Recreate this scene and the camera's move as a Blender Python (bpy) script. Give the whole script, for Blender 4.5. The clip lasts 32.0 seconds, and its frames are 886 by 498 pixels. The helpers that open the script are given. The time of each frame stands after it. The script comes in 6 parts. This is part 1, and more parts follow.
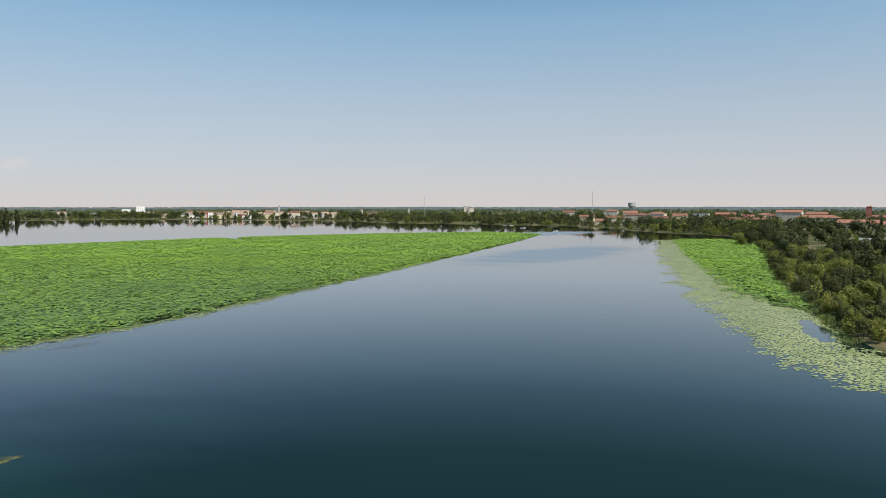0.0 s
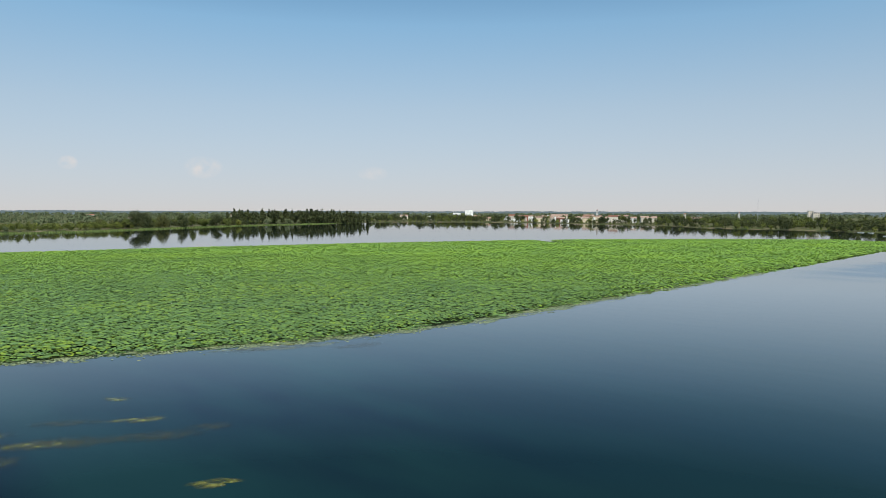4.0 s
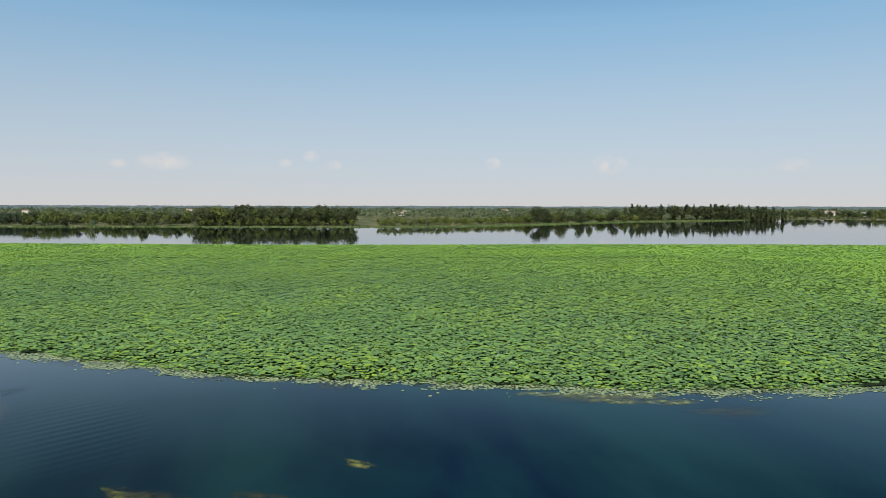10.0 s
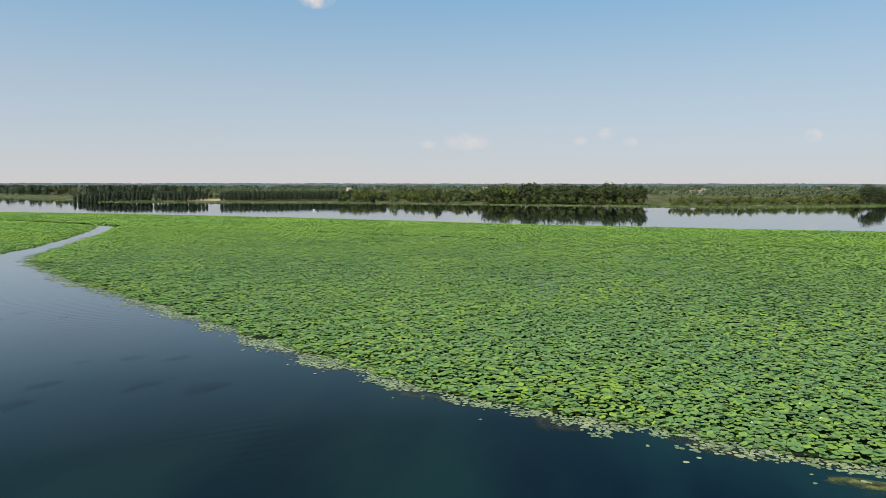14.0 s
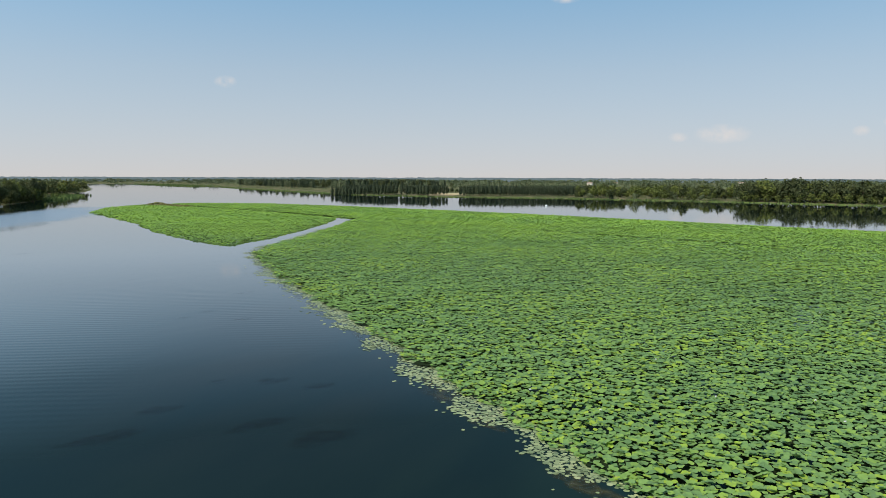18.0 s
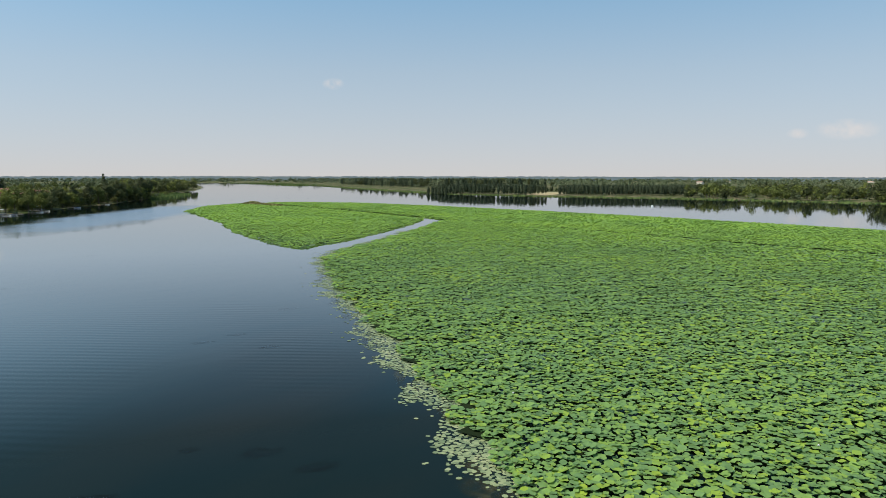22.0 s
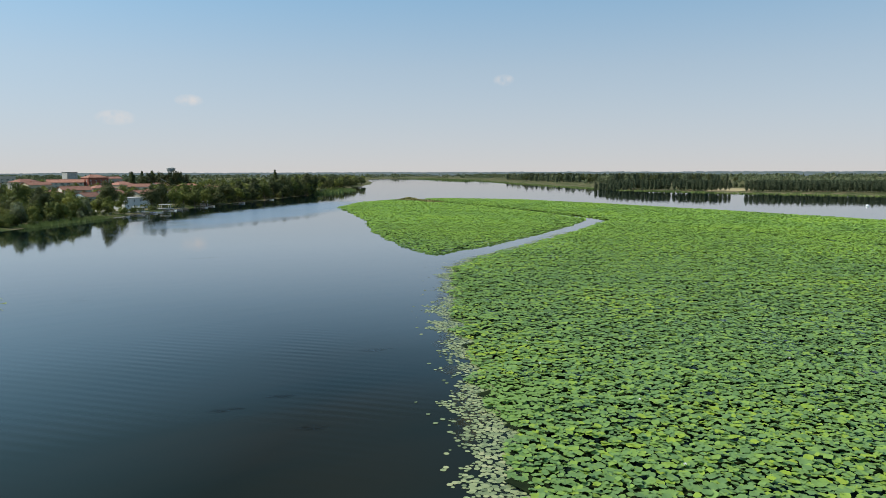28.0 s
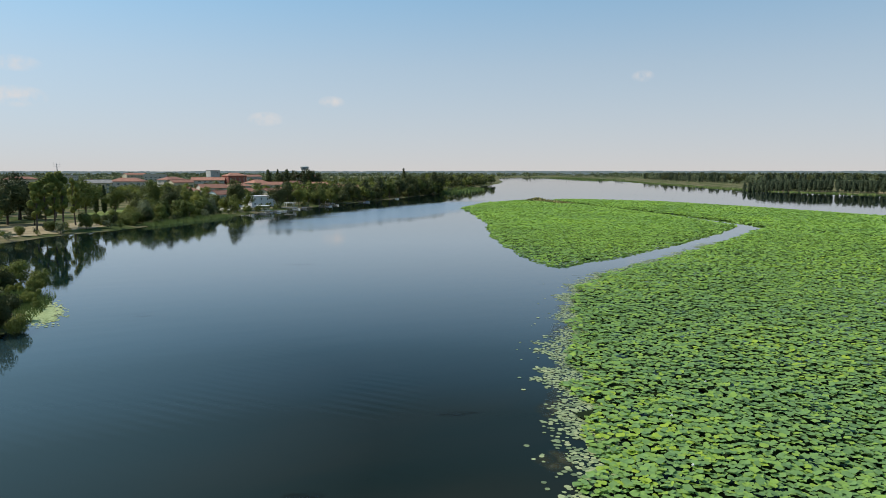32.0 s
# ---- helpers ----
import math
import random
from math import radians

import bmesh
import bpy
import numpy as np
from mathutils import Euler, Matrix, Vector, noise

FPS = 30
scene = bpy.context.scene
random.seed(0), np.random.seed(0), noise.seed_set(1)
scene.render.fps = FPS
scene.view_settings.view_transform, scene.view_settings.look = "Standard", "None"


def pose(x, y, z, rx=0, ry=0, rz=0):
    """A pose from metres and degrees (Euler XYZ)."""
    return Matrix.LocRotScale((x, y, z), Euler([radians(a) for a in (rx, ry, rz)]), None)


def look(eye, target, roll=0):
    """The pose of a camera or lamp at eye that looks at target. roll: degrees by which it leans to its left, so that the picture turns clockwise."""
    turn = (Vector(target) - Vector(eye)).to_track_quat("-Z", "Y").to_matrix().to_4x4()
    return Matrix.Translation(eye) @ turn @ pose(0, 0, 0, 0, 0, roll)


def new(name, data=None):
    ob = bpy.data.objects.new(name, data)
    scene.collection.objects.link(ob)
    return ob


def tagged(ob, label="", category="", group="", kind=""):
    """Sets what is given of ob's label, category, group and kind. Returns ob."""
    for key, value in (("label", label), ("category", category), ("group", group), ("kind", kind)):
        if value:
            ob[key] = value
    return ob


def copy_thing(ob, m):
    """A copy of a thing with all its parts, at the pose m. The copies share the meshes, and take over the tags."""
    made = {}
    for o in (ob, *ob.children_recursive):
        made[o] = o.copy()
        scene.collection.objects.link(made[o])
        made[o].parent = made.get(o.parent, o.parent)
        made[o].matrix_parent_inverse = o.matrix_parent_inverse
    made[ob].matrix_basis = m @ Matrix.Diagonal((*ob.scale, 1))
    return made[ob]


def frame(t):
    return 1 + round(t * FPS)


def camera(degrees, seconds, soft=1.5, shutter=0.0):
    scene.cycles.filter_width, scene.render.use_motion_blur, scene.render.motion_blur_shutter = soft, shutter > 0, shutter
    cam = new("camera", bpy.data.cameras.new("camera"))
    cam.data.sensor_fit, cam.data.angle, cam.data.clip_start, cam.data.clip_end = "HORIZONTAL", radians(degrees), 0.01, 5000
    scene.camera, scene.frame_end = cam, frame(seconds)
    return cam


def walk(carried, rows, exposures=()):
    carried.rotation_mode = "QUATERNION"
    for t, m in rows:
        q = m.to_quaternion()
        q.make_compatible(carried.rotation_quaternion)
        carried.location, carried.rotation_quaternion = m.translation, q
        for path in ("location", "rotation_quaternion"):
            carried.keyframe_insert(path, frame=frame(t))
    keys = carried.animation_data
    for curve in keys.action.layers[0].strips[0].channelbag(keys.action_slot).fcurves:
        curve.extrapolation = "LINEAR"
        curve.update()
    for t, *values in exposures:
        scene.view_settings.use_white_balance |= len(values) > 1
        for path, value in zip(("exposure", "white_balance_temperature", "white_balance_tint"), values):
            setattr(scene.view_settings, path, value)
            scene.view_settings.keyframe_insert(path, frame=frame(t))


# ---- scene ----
U = 1.9  # metres to one unit of the plan
cam = camera(64.2, 32.0, soft=0.75)
PATH = [
    (0, (0.00, 0.00, 24.21), (-30.88, 94.93, 18.24), -0.01),
    (0.5, (-0.07, 2.45, 24.29), (-35.46, 95.80, 18.40), -0.06),
    (1, (-0.43, 4.70, 24.20), (-41.03, 95.90, 18.39), -0.04),
    (1.5, (-1.13, 7.00, 23.90), (-46.85, 95.74, 18.20), -0.04),
    (2, (-2.23, 9.60, 23.50), (-52.92, 95.62, 17.87), -0.05),
    (2.5, (-3.52, 12.54, 23.11), (-58.97, 95.58, 17.57), -0.01),
    (3, (-4.77, 15.66, 22.81), (-64.84, 95.42, 17.27), 0.12),
    (3.5, (-6.08, 18.41, 22.58), (-70.58, 94.62, 17.14), 0.14),
    (5.5, (-12.78, 28.51, 22.50), (-92.92, 88.08, 17.16), 0.16),
    (6, (-14.54, 30.88, 22.60), (-97.94, 85.78, 17.24), 0.08),
    (6.5, (-16.34, 33.09, 22.67), (-102.74, 83.15, 17.32), 0.11),
    (7, (-18.47, 35.36, 22.61), (-107.59, 80.41, 17.30), 0.11),
    (7.5, (-20.65, 37.51, 22.58), (-111.16, 79.70, 17.27), 0.13),
    (8, (-22.82, 39.49, 22.56), (-114.40, 79.31, 17.28), 0.11),
    (8.5, (-25.07, 41.35, 22.57), (-118.07, 77.71, 17.28), 0.14),
    (9, (-27.46, 43.11, 22.56), (-121.81, 75.81, 17.18), 0.11),
    (9.5, (-29.98, 44.82, 22.58), (-125.53, 73.76, 16.87), 0.11),
    (10, (-32.70, 46.42, 22.56), (-129.29, 71.57, 16.45), 0.11),
    (10.5, (-35.27, 47.79, 22.61), (-132.73, 69.20, 16.13), 0.08),
    (11, (-37.90, 49.06, 22.72), (-136.17, 66.27, 15.85), 0.15),
    (11.5, (-40.65, 50.23, 22.75), (-139.64, 62.36, 15.46), 0.11),
    (12, (-43.27, 51.47, 22.82), (-142.75, 58.01, 15.12), 0.13),
    (12.5, (-45.94, 52.46, 22.89), (-145.60, 53.54, 14.71), 0.07),
    (13, (-48.75, 53.30, 22.89), (-148.29, 48.88, 14.36), 0.04),
    (13.5, (-51.33, 54.04, 22.95), (-150.45, 44.21, 14.04), -0.01),
    (14, (-54.33, 54.59, 22.89), (-152.73, 39.36, 13.62), 0.02),
    (14.5, (-57.68, 54.95, 22.70), (-155.08, 34.39, 13.10), 0.10),
    (16.5, (-69.69, 55.60, 22.89), (-162.63, 20.04, 13.02), 0.08),
    (17, (-72.36, 55.49, 23.05), (-163.73, 16.10, 13.08), 0.15),
    (17.5, (-75.16, 55.11, 23.12), (-164.75, 11.83, 13.09), 0.16),
    (18, (-78.21, 54.58, 23.03), (-165.87, 7.51, 12.97), 0.15),
    (18.5, (-81.42, 53.83, 22.92), (-167.40, 3.77, 12.83), 0.09),
    (19, (-84.53, 53.00, 22.88), (-169.19, 0.74, 12.80), 0.04),
    (19.5, (-87.50, 52.04, 22.88), (-170.94, -2.13, 12.75), 0.07),
    (20, (-90.36, 51.01, 22.85), (-172.57, -5.00, 12.72), 0.08),
    (20.5, (-93.31, 49.88, 22.81), (-174.40, -7.75, 12.65), 0.05),
    (21, (-96.26, 48.79, 22.78), (-176.36, -10.20, 12.62), 0.03),
    (21.5, (-98.98, 47.47, 22.77), (-179.06, -11.54, 12.58), 0.04),
    (22, (-101.78, 46.00, 22.75), (-181.84, -13.04, 12.53), 0.06),
    (22.5, (-104.52, 44.52, 22.79), (-183.47, -15.99, 12.53), 0.09),
    (23, (-107.29, 42.98, 22.73), (-184.66, -19.54, 12.44), 0.07),
    (23.5, (-110.02, 41.40, 22.72), (-186.03, -22.75, 12.34), 0.09),
    (24, (-112.59, 39.92, 22.74), (-187.00, -26.08, 12.30), 0.08),
    (24.5, (-115.10, 38.36, 22.79), (-189.34, -27.81, 12.25), 0.03),
    (25, (-117.69, 36.62, 22.80), (-191.12, -30.42, 12.18), 0.00),
    (25.5, (-120.66, 34.69, 22.67), (-191.54, -35.04, 12.04), 0.00),
    (27.5, (-130.70, 27.14, 22.12), (-196.43, -47.45, 11.34), -0.13),
    (28, (-133.02, 25.27, 22.19), (-196.99, -50.82, 11.37), -0.13),
    (28.5, (-135.40, 23.16, 22.21), (-197.58, -54.40, 11.34), -0.11),
    (29, (-137.82, 20.86, 22.14), (-198.18, -58.13, 11.27), -0.13),
    (29.5, (-140.05, 18.64, 22.14), (-198.58, -61.71, 11.27), -0.13),
    (30, (-142.15, 16.49, 22.24), (-198.84, -65.16, 11.31), -0.11),
    (30.5, (-144.29, 14.31, 22.27), (-199.07, -68.63, 11.34), -0.06),
    (31, (-146.34, 12.12, 22.29), (-199.15, -72.09, 11.34), -0.03),
    (31.5, (-148.23, 10.12, 22.36), (-199.01, -75.33, 11.38), -0.02),
    (32, (-150.15, 7.89, 22.40), (-198.95, -78.70, 11.42), 0.01),
]

walk(cam, [(t, look(eye, target, roll)) for t, eye, target, roll in PATH],
     [(0, 0, 6820, 12.5), (1, 0, 6660, 11.2), (2.2, 0, 6520, 10), (3.5, 0, 6500, 10), (32, 0, 6500, 10)])

# ---- world, sun ----
SUN_YAW, SUN_UP = 238.0, 50.0
SKY_TINT, HAZE, CLOUD_WHITE = (1.02, 1.25, 1.13, 1), (4.36, 4.14, 4.01, 1), (5.05, 4.8, 4.68, 1)
to_sun = Vector((-math.sin(radians(SUN_YAW)) * math.cos(radians(SUN_UP)),
                 math.cos(radians(SUN_YAW)) * math.cos(radians(SUN_UP)), math.sin(radians(SUN_UP))))
world = bpy.data.worlds.new("sky")
scene.world = world
world.use_nodes = True
wn, wl = world.node_tree.nodes, world.node_tree.links
sky = wn.new("ShaderNodeTexSky")
sky.sky_type = "NISHITA"
sky.sun_disc = False
sky.sun_elevation = radians(SUN_UP)
sky.sun_rotation = math.atan2(to_sun.x, to_sun.y)
sky.air_density, sky.dust_density, sky.ozone_density = 1.0, 0.6, 1.5
# the haze near the horizon and a few small fair-weather clouds (yaw, elevation, half width, half height in degrees, strength)
CLOUDS = [(71.4, 3.4, 0.7, 0.55, 1.0), (62.2, 3.3, 1.5, 0.9, 0.8), (96.9, 3.3, 2.2, 0.8, 0.7), (85.9, 3.9, 0.8, 0.5, 0.8), (100.0, 3.1, 0.8, 0.4, 0.6), (87.9, 3.3, 0.6, 0.4, 0.7), (84.1, 3.2, 0.7, 0.4, 0.7), (49.2, 3.0, 1.3, 0.6, 0.5),
          (108.7, 14.0, 1.6, 0.8, 1.0), (135.1, 7.2, 0.9, 0.5, 0.9), (159.4, 5.4, 1.1, 0.5, 0.9), (164.5, 4.0, 1.5, 0.6, 0.9), (181.3, 5.1, 2.1, 0.8, 1.0), (181.3, 7.3, 1.8, 0.6, 0.7)]


def wmath(op, a, b=0.0, c=0.0):
    k = wn.new("ShaderNodeMath")
    k.operation = op
    for slot, v in zip(k.inputs, (a, b, c)):
        if isinstance(v, (int, float)):
            slot.default_value = v
        else:
            wl.new(v, slot)
    return k.outputs[0]


def wmix(fac, a, b, mode="MIX"):
    k = wn.new("ShaderNodeMix")
    k.data_type, k.blend_type = "RGBA", mode
    for slot, v in ((k.inputs["Factor"], fac), (k.inputs["A"], a), (k.inputs["B"], b)):
        if isinstance(v, (int, float, tuple)):
            slot.default_value = v
        else:
            wl.new(v, slot)
    return k.outputs["Result"]


where, split, lift = wn.new("ShaderNodeTexCoord"), wn.new("ShaderNodeSeparateXYZ"), wn.new("ShaderNodeCombineXYZ")
wl.new(where.outputs["Generated"], split.inputs[0])
up = wmath("MAXIMUM", split.outputs["Z"], 0.0)
wl.new(split.outputs["X"], lift.inputs["X"])
wl.new(split.outputs["Y"], lift.inputs["Y"])
steep = wmath("MAXIMUM", wmath("SUBTRACT", up, 0.25), 0.0)
wl.new(wmath("ADD", wmath("MULTIPLY_ADD", up, 0.8, 0.2), wmath("MULTIPLY", steep, 2.5)), lift.inputs["Z"])
unit = wn.new("ShaderNodeVectorMath")
unit.operation = "NORMALIZE"
wl.new(lift.outputs[0], unit.inputs[0])
wl.new(unit.outputs[0], sky.inputs["Vector"])
blue = wmix(1.0, sky.outputs["Color"], SKY_TINT, "MULTIPLY")
high = wn.new("ShaderNodeClamp")
wl.new(wmath("MULTIPLY_ADD", up, 7.0, -0.98), high.inputs[0])
blue = wmix(high.outputs[0], blue, wmix(1.0, blue, (0.66, 0.99, 1.10, 1), "MULTIPLY"))
haze = wmath("POWER", wmath("SUBTRACT", 1.0, up), 5.5)
air = wmix(wmath("MULTIPLY", haze, 0.94), blue, HAZE)
yaw = wmath("MULTIPLY", wmath("ARCTAN2", wmath("MULTIPLY", split.outputs["X"], -1.0), split.outputs["Y"]), 57.2958)
yaw = wmath("ADD", yaw, wmath("MULTIPLY", wmath("LESS_THAN", yaw, -120.0), 360.0))
rise = wmath("MULTIPLY", wmath("ARCSINE", split.outputs["Z"]), 57.2958)
billow = wn.new("ShaderNodeTexNoise")
billow.inputs["Scale"].default_value, billow.inputs["Detail"].default_value = 55.0, 5.0
wl.new(where.outputs["Generated"], billow.inputs["Vector"])
wisp = wmath("MULTIPLY_ADD", billow.outputs["Fac"], 2.6, -0.85)
cover = 0.0
for c_yaw, c_up, c_w, c_h, c_s in CLOUDS:
    dx, dz = wmath("MULTIPLY", wmath("SUBTRACT", yaw, c_yaw), 1 / c_w), wmath("MULTIPLY", wmath("SUBTRACT", rise, c_up), 1 / c_h)
    near = wmath("SUBTRACT", 1.0, wmath("MULTIPLY_ADD", dx, dx, wmath("MULTIPLY", dz, dz)))
    cover = wmath("MAXIMUM", cover, wmath("MULTIPLY", wmath("MAXIMUM", near, 0.0), c_s))
cloud = wn.new("ShaderNodeClamp")
wl.new(wmath("MULTIPLY", wmath("MULTIPLY", cover, wisp), 1.25), cloud.inputs[0])
air = wmix(cloud.outputs[0], air, CLOUD_WHITE)
wl.new(air, wn["Background"].inputs["Color"])
wn["Background"].inputs["Strength"].default_value = 0.145

sun = new("sun", bpy.data.lights.new("sun", "SUN"))
sun.data.energy = 5.0
sun.data.angle = radians(0.55)
sun.data.color = (1.0, 0.95, 0.86)
sun.matrix_world = look((0, 0, 300), Vector((0, 0, 300)) - to_sun)


# ---- materials ----
def nodes_of(name):
    m = bpy.data.materials.new(name)
    m.use_nodes = True
    n, l = m.node_tree.nodes, m.node_tree.links
    return m, n, l, n["Principled BSDF"]


def surface(name, dark, light, scale=1.0, rough=0.8, bump=0.3, fine=12.0, metal=0.0, spec=0.4, vary=0.0):
    """Two-scale mottled surface; vary shifts the brightness from thing to thing."""
    m, n, l, b = nodes_of(name)
    tc = n.new("ShaderNodeTexCoord")
    big, small = n.new("ShaderNodeTexNoise"), n.new("ShaderNodeTexNoise")
    big.inputs["Scale"].default_value, small.inputs["Scale"].default_value = scale, scale * fine
    big.inputs["Detail"].default_value, small.inputs["Detail"].default_value = 4, 3
    l.new(tc.outputs["Object"], big.inputs["Vector"])
    l.new(tc.outputs["Object"], small.inputs["Vector"])
    mix = n.new("ShaderNodeMath")
    mix.operation = "MULTIPLY_ADD"
    l.new(small.outputs["Fac"], mix.inputs[0])
    mix.inputs[1].default_value = 0.5
    l.new(big.outputs["Fac"], mix.inputs[2])
    ramp = n.new("ShaderNodeValToRGB")
    ramp.color_ramp.elements[0].position, ramp.color_ramp.elements[1].position = 0.5, 1.0
    ramp.color_ramp.elements[0].color, ramp.color_ramp.elements[1].color = (*dark, 1), (*light, 1)
    l.new(mix.outputs[0], ramp.inputs[0])
    col = ramp.outputs["Color"]
    if vary:
        info, hsv, span = n.new("ShaderNodeObjectInfo"), n.new("ShaderNodeHueSaturation"), n.new("ShaderNodeMapRange")
        span.inputs["To Min"].default_value, span.inputs["To Max"].default_value = 1 - vary, 1 + vary
        l.new(info.outputs["Random"], span.inputs["Value"])
        l.new(span.outputs[0], hsv.inputs["Value"])
        l.new(col, hsv.inputs["Color"])
        col = hsv.outputs["Color"]
    l.new(col, b.inputs["Base Color"])
    b.inputs["Roughness"].default_value, b.inputs["Metallic"].default_value = rough, metal
    b.inputs["Specular IOR Level"].default_value = spec
    if bump:
        bp = n.new("ShaderNodeBump")
        bp.inputs["Strength"].default_value = bump
        bp.inputs["Distance"].default_value = 0.05 / scale
        l.new(mix.outputs[0], bp.inputs["Height"])
        l.new(bp.outputs[0], b.inputs["Normal"])
    return m


def foliage(name, stops, rough=0.6, glow=0.2, leaf=0.25, drift=0.5, size=0.09, spec=0.12, tree=0.4):
    """Leaves: colour by leaf, by plant and in drifts over the plan (size: drifts to a metre); some light passes through."""
    m, n, l, b = nodes_of(name)
    geo, info, tc, noi = (n.new("ShaderNode" + k) for k in ("NewGeometry", "ObjectInfo", "TexCoord", "TexNoise"))
    noi.inputs["Scale"].default_value, noi.inputs["Detail"].default_value = size, 4
    l.new(geo.outputs["Position"], noi.inputs["Vector"])
    value = None
    for out, weight in ((geo.outputs["Random Per Island"], leaf), (info.outputs["Random"], tree), (noi.outputs["Fac"], drift * 2)):
        k = n.new("ShaderNodeMath")
        k.operation = "MULTIPLY_ADD"
        k.inputs[1].default_value, k.inputs[2].default_value = weight, -weight / 2 + (0.5 if value is None else 0.0)
        l.new(out, k.inputs[0])
        if value is not None:
            j = n.new("ShaderNodeMath")
            l.new(value, j.inputs[0])
            l.new(k.outputs[0], j.inputs[1])
            k = j
        value = k.outputs[0]
    ramp = n.new("ShaderNodeValToRGB")
    els = ramp.color_ramp.elements
    while len(els) < len(stops):
        els.new(0.5)
    for e, (at, c) in zip(els, stops):
        e.position, e.color = at, (*c, 1)
    l.new(value, ramp.inputs[0])
    l.new(ramp.outputs["Color"], b.inputs["Base Color"])
    b.inputs["Roughness"].default_value = rough
    b.inputs["Specular IOR Level"].default_value = spec
    tr, mx = n.new("ShaderNodeBsdfTranslucent"), n.new("ShaderNodeMixShader")
    l.new(ramp.outputs["Color"], tr.inputs["Color"])
    mx.inputs[0].default_value = glow
    l.new(b.outputs[0], mx.inputs[1])
    l.new(tr.outputs[0], mx.inputs[2])
    l.new(mx.outputs[0], n["Material Output"].inputs["Surface"])
    return m


def mirror_share(n, l, normal=None):
    """How much of a wet surface's look is mirror: strong at grazing sight, nearly gone looking down."""
    facing, mirror = n.new("ShaderNodeLayerWeight"), n.new("ShaderNodeValToRGB")
    facing.inputs["Blend"].default_value = 0.5
    els = mirror.color_ramp.elements
    for at in (0.59, 0.67, 0.75, 0.82, 0.9):
        els.new(at)
    for e, (at, v) in zip(els, ((0.0, 0.015), (0.585, 0.02), (0.67, 0.05), (0.75, 0.195), (0.82, 0.47), (0.9, 0.84), (1.0, 0.97))):
        e.position, e.color = at, (v, v, v, 1)
    l.new(facing.outputs["Facing"], mirror.inputs[0])
    if normal:
        l.new(normal, facing.inputs["Normal"])
    return mirror.outputs[0]


def thready(name, dark, light, cover):
    """Loose wet weed in the water, thinning out towards its edge, with threads and gaps."""
    m = surface(name, dark, light, 0.9, 0.7, 0.0, fine=5, spec=0.1)
    n, l = m.node_tree.nodes, m.node_tree.links
    tc, noi, span, gap, mx = (n.new("ShaderNode" + k) for k in ("TexCoord", "TexNoise", "MapRange", "BsdfTransparent", "MixShader"))
    noi.inputs["Scale"].default_value, noi.inputs["Detail"].default_value = 0.9, 6
    l.new(tc.outputs["Object"], noi.inputs["Vector"])
    span.inputs["From Min"].default_value, span.inputs["From Max"].default_value = 0.34, 0.62
    l.new(noi.outputs["Fac"], span.inputs["Value"])
    middle, thin, edge, share = (n.new("ShaderNode" + k) for k in ("Mapping", "TexGradient", "MapRange", "Math"))
    middle.inputs["Location"].default_value, middle.inputs["Scale"].default_value = (-1, -1, 0), (2, 2, 0)
    l.new(tc.outputs["Generated"], middle.inputs["Vector"])
    thin.gradient_type, share.operation = "SPHERICAL", "MULTIPLY"
    l.new(middle.outputs[0], thin.inputs["Vector"])
    edge.inputs["From Min"].default_value, edge.inputs["From Max"].default_value, edge.inputs["To Max"].default_value = 0.05, 0.6, cover
    l.new(thin.outputs["Fac"], edge.inputs["Value"])
    l.new(span.outputs[0], share.inputs[0])
    l.new(edge.outputs[0], share.inputs[1])
    wet, film = n.new("ShaderNodeMixShader"), n.new("ShaderNodeBsdfGlossy")
    film.inputs["Roughness"].default_value = 0.05
    l.new(mirror_share(n, l), wet.inputs[0])
    l.new(n["Principled BSDF"].outputs[0], wet.inputs[1])
    l.new(film.outputs[0], wet.inputs[2])
    l.new(share.outputs[0], mx.inputs[0])
    l.new(gap.outputs[0], mx.inputs[1])
    l.new(wet.outputs[0], mx.inputs[2])
    l.new(mx.outputs[0], n["Material Output"].inputs["Surface"])
    return m


LOTUS = foliage("lotus_leaf", [(0.0, (0.128, 0.222, 0.078)), (0.42, (0.185, 0.305, 0.100)), (0.70, (0.240, 0.375, 0.084)), (0.86, (0.32, 0.44, 0.054)), (1.0, (0.39, 0.48, 0.055))],
                rough=0.46, glow=0.30, leaf=0.72, drift=0.35, size=0.025, spec=0.2, tree=0.0)
PAD = foliage("lily_pad", [(0.0, (0.12, 0.155, 0.075)), (0.4, (0.23, 0.275, 0.13)), (0.75, (0.33, 0.36, 0.175)), (1.0, (0.43, 0.42, 0.22))], rough=0.5, glow=0.1, leaf=0.8, drift=0.4, size=0.2, spec=0.2)
# brighter, yellower copy of the lotus leaf: sunlit look painted on distant leaves
LOTUS_FAR_LIT = foliage("lotus_leaf_far_lit", [(0.0, (0.09, 0.16, 0.045)), (0.45, (0.235, 0.38, 0.075)), (0.75, (0.295, 0.45, 0.062)), (1.0, (0.35, 0.49, 0.055))],
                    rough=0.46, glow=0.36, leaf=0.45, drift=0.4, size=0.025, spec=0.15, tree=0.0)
PAD_GREEN = foliage("lily_pad_green", [(0.0, (0.16, 0.22, 0.07)), (0.5, (0.34, 0.385, 0.165)), (1.0, (0.45, 0.465, 0.225))], rough=0.5, glow=0.1, leaf=0.5, drift=0.6, size=0.1, spec=0.15, tree=0.0)
LEAF_BROAD = foliage("leaf_broad", [(0.0, (0.052, 0.066, 0.018)), (0.5, (0.122, 0.140, 0.034)), (1.0, (0.24, 0.24, 0.05))])
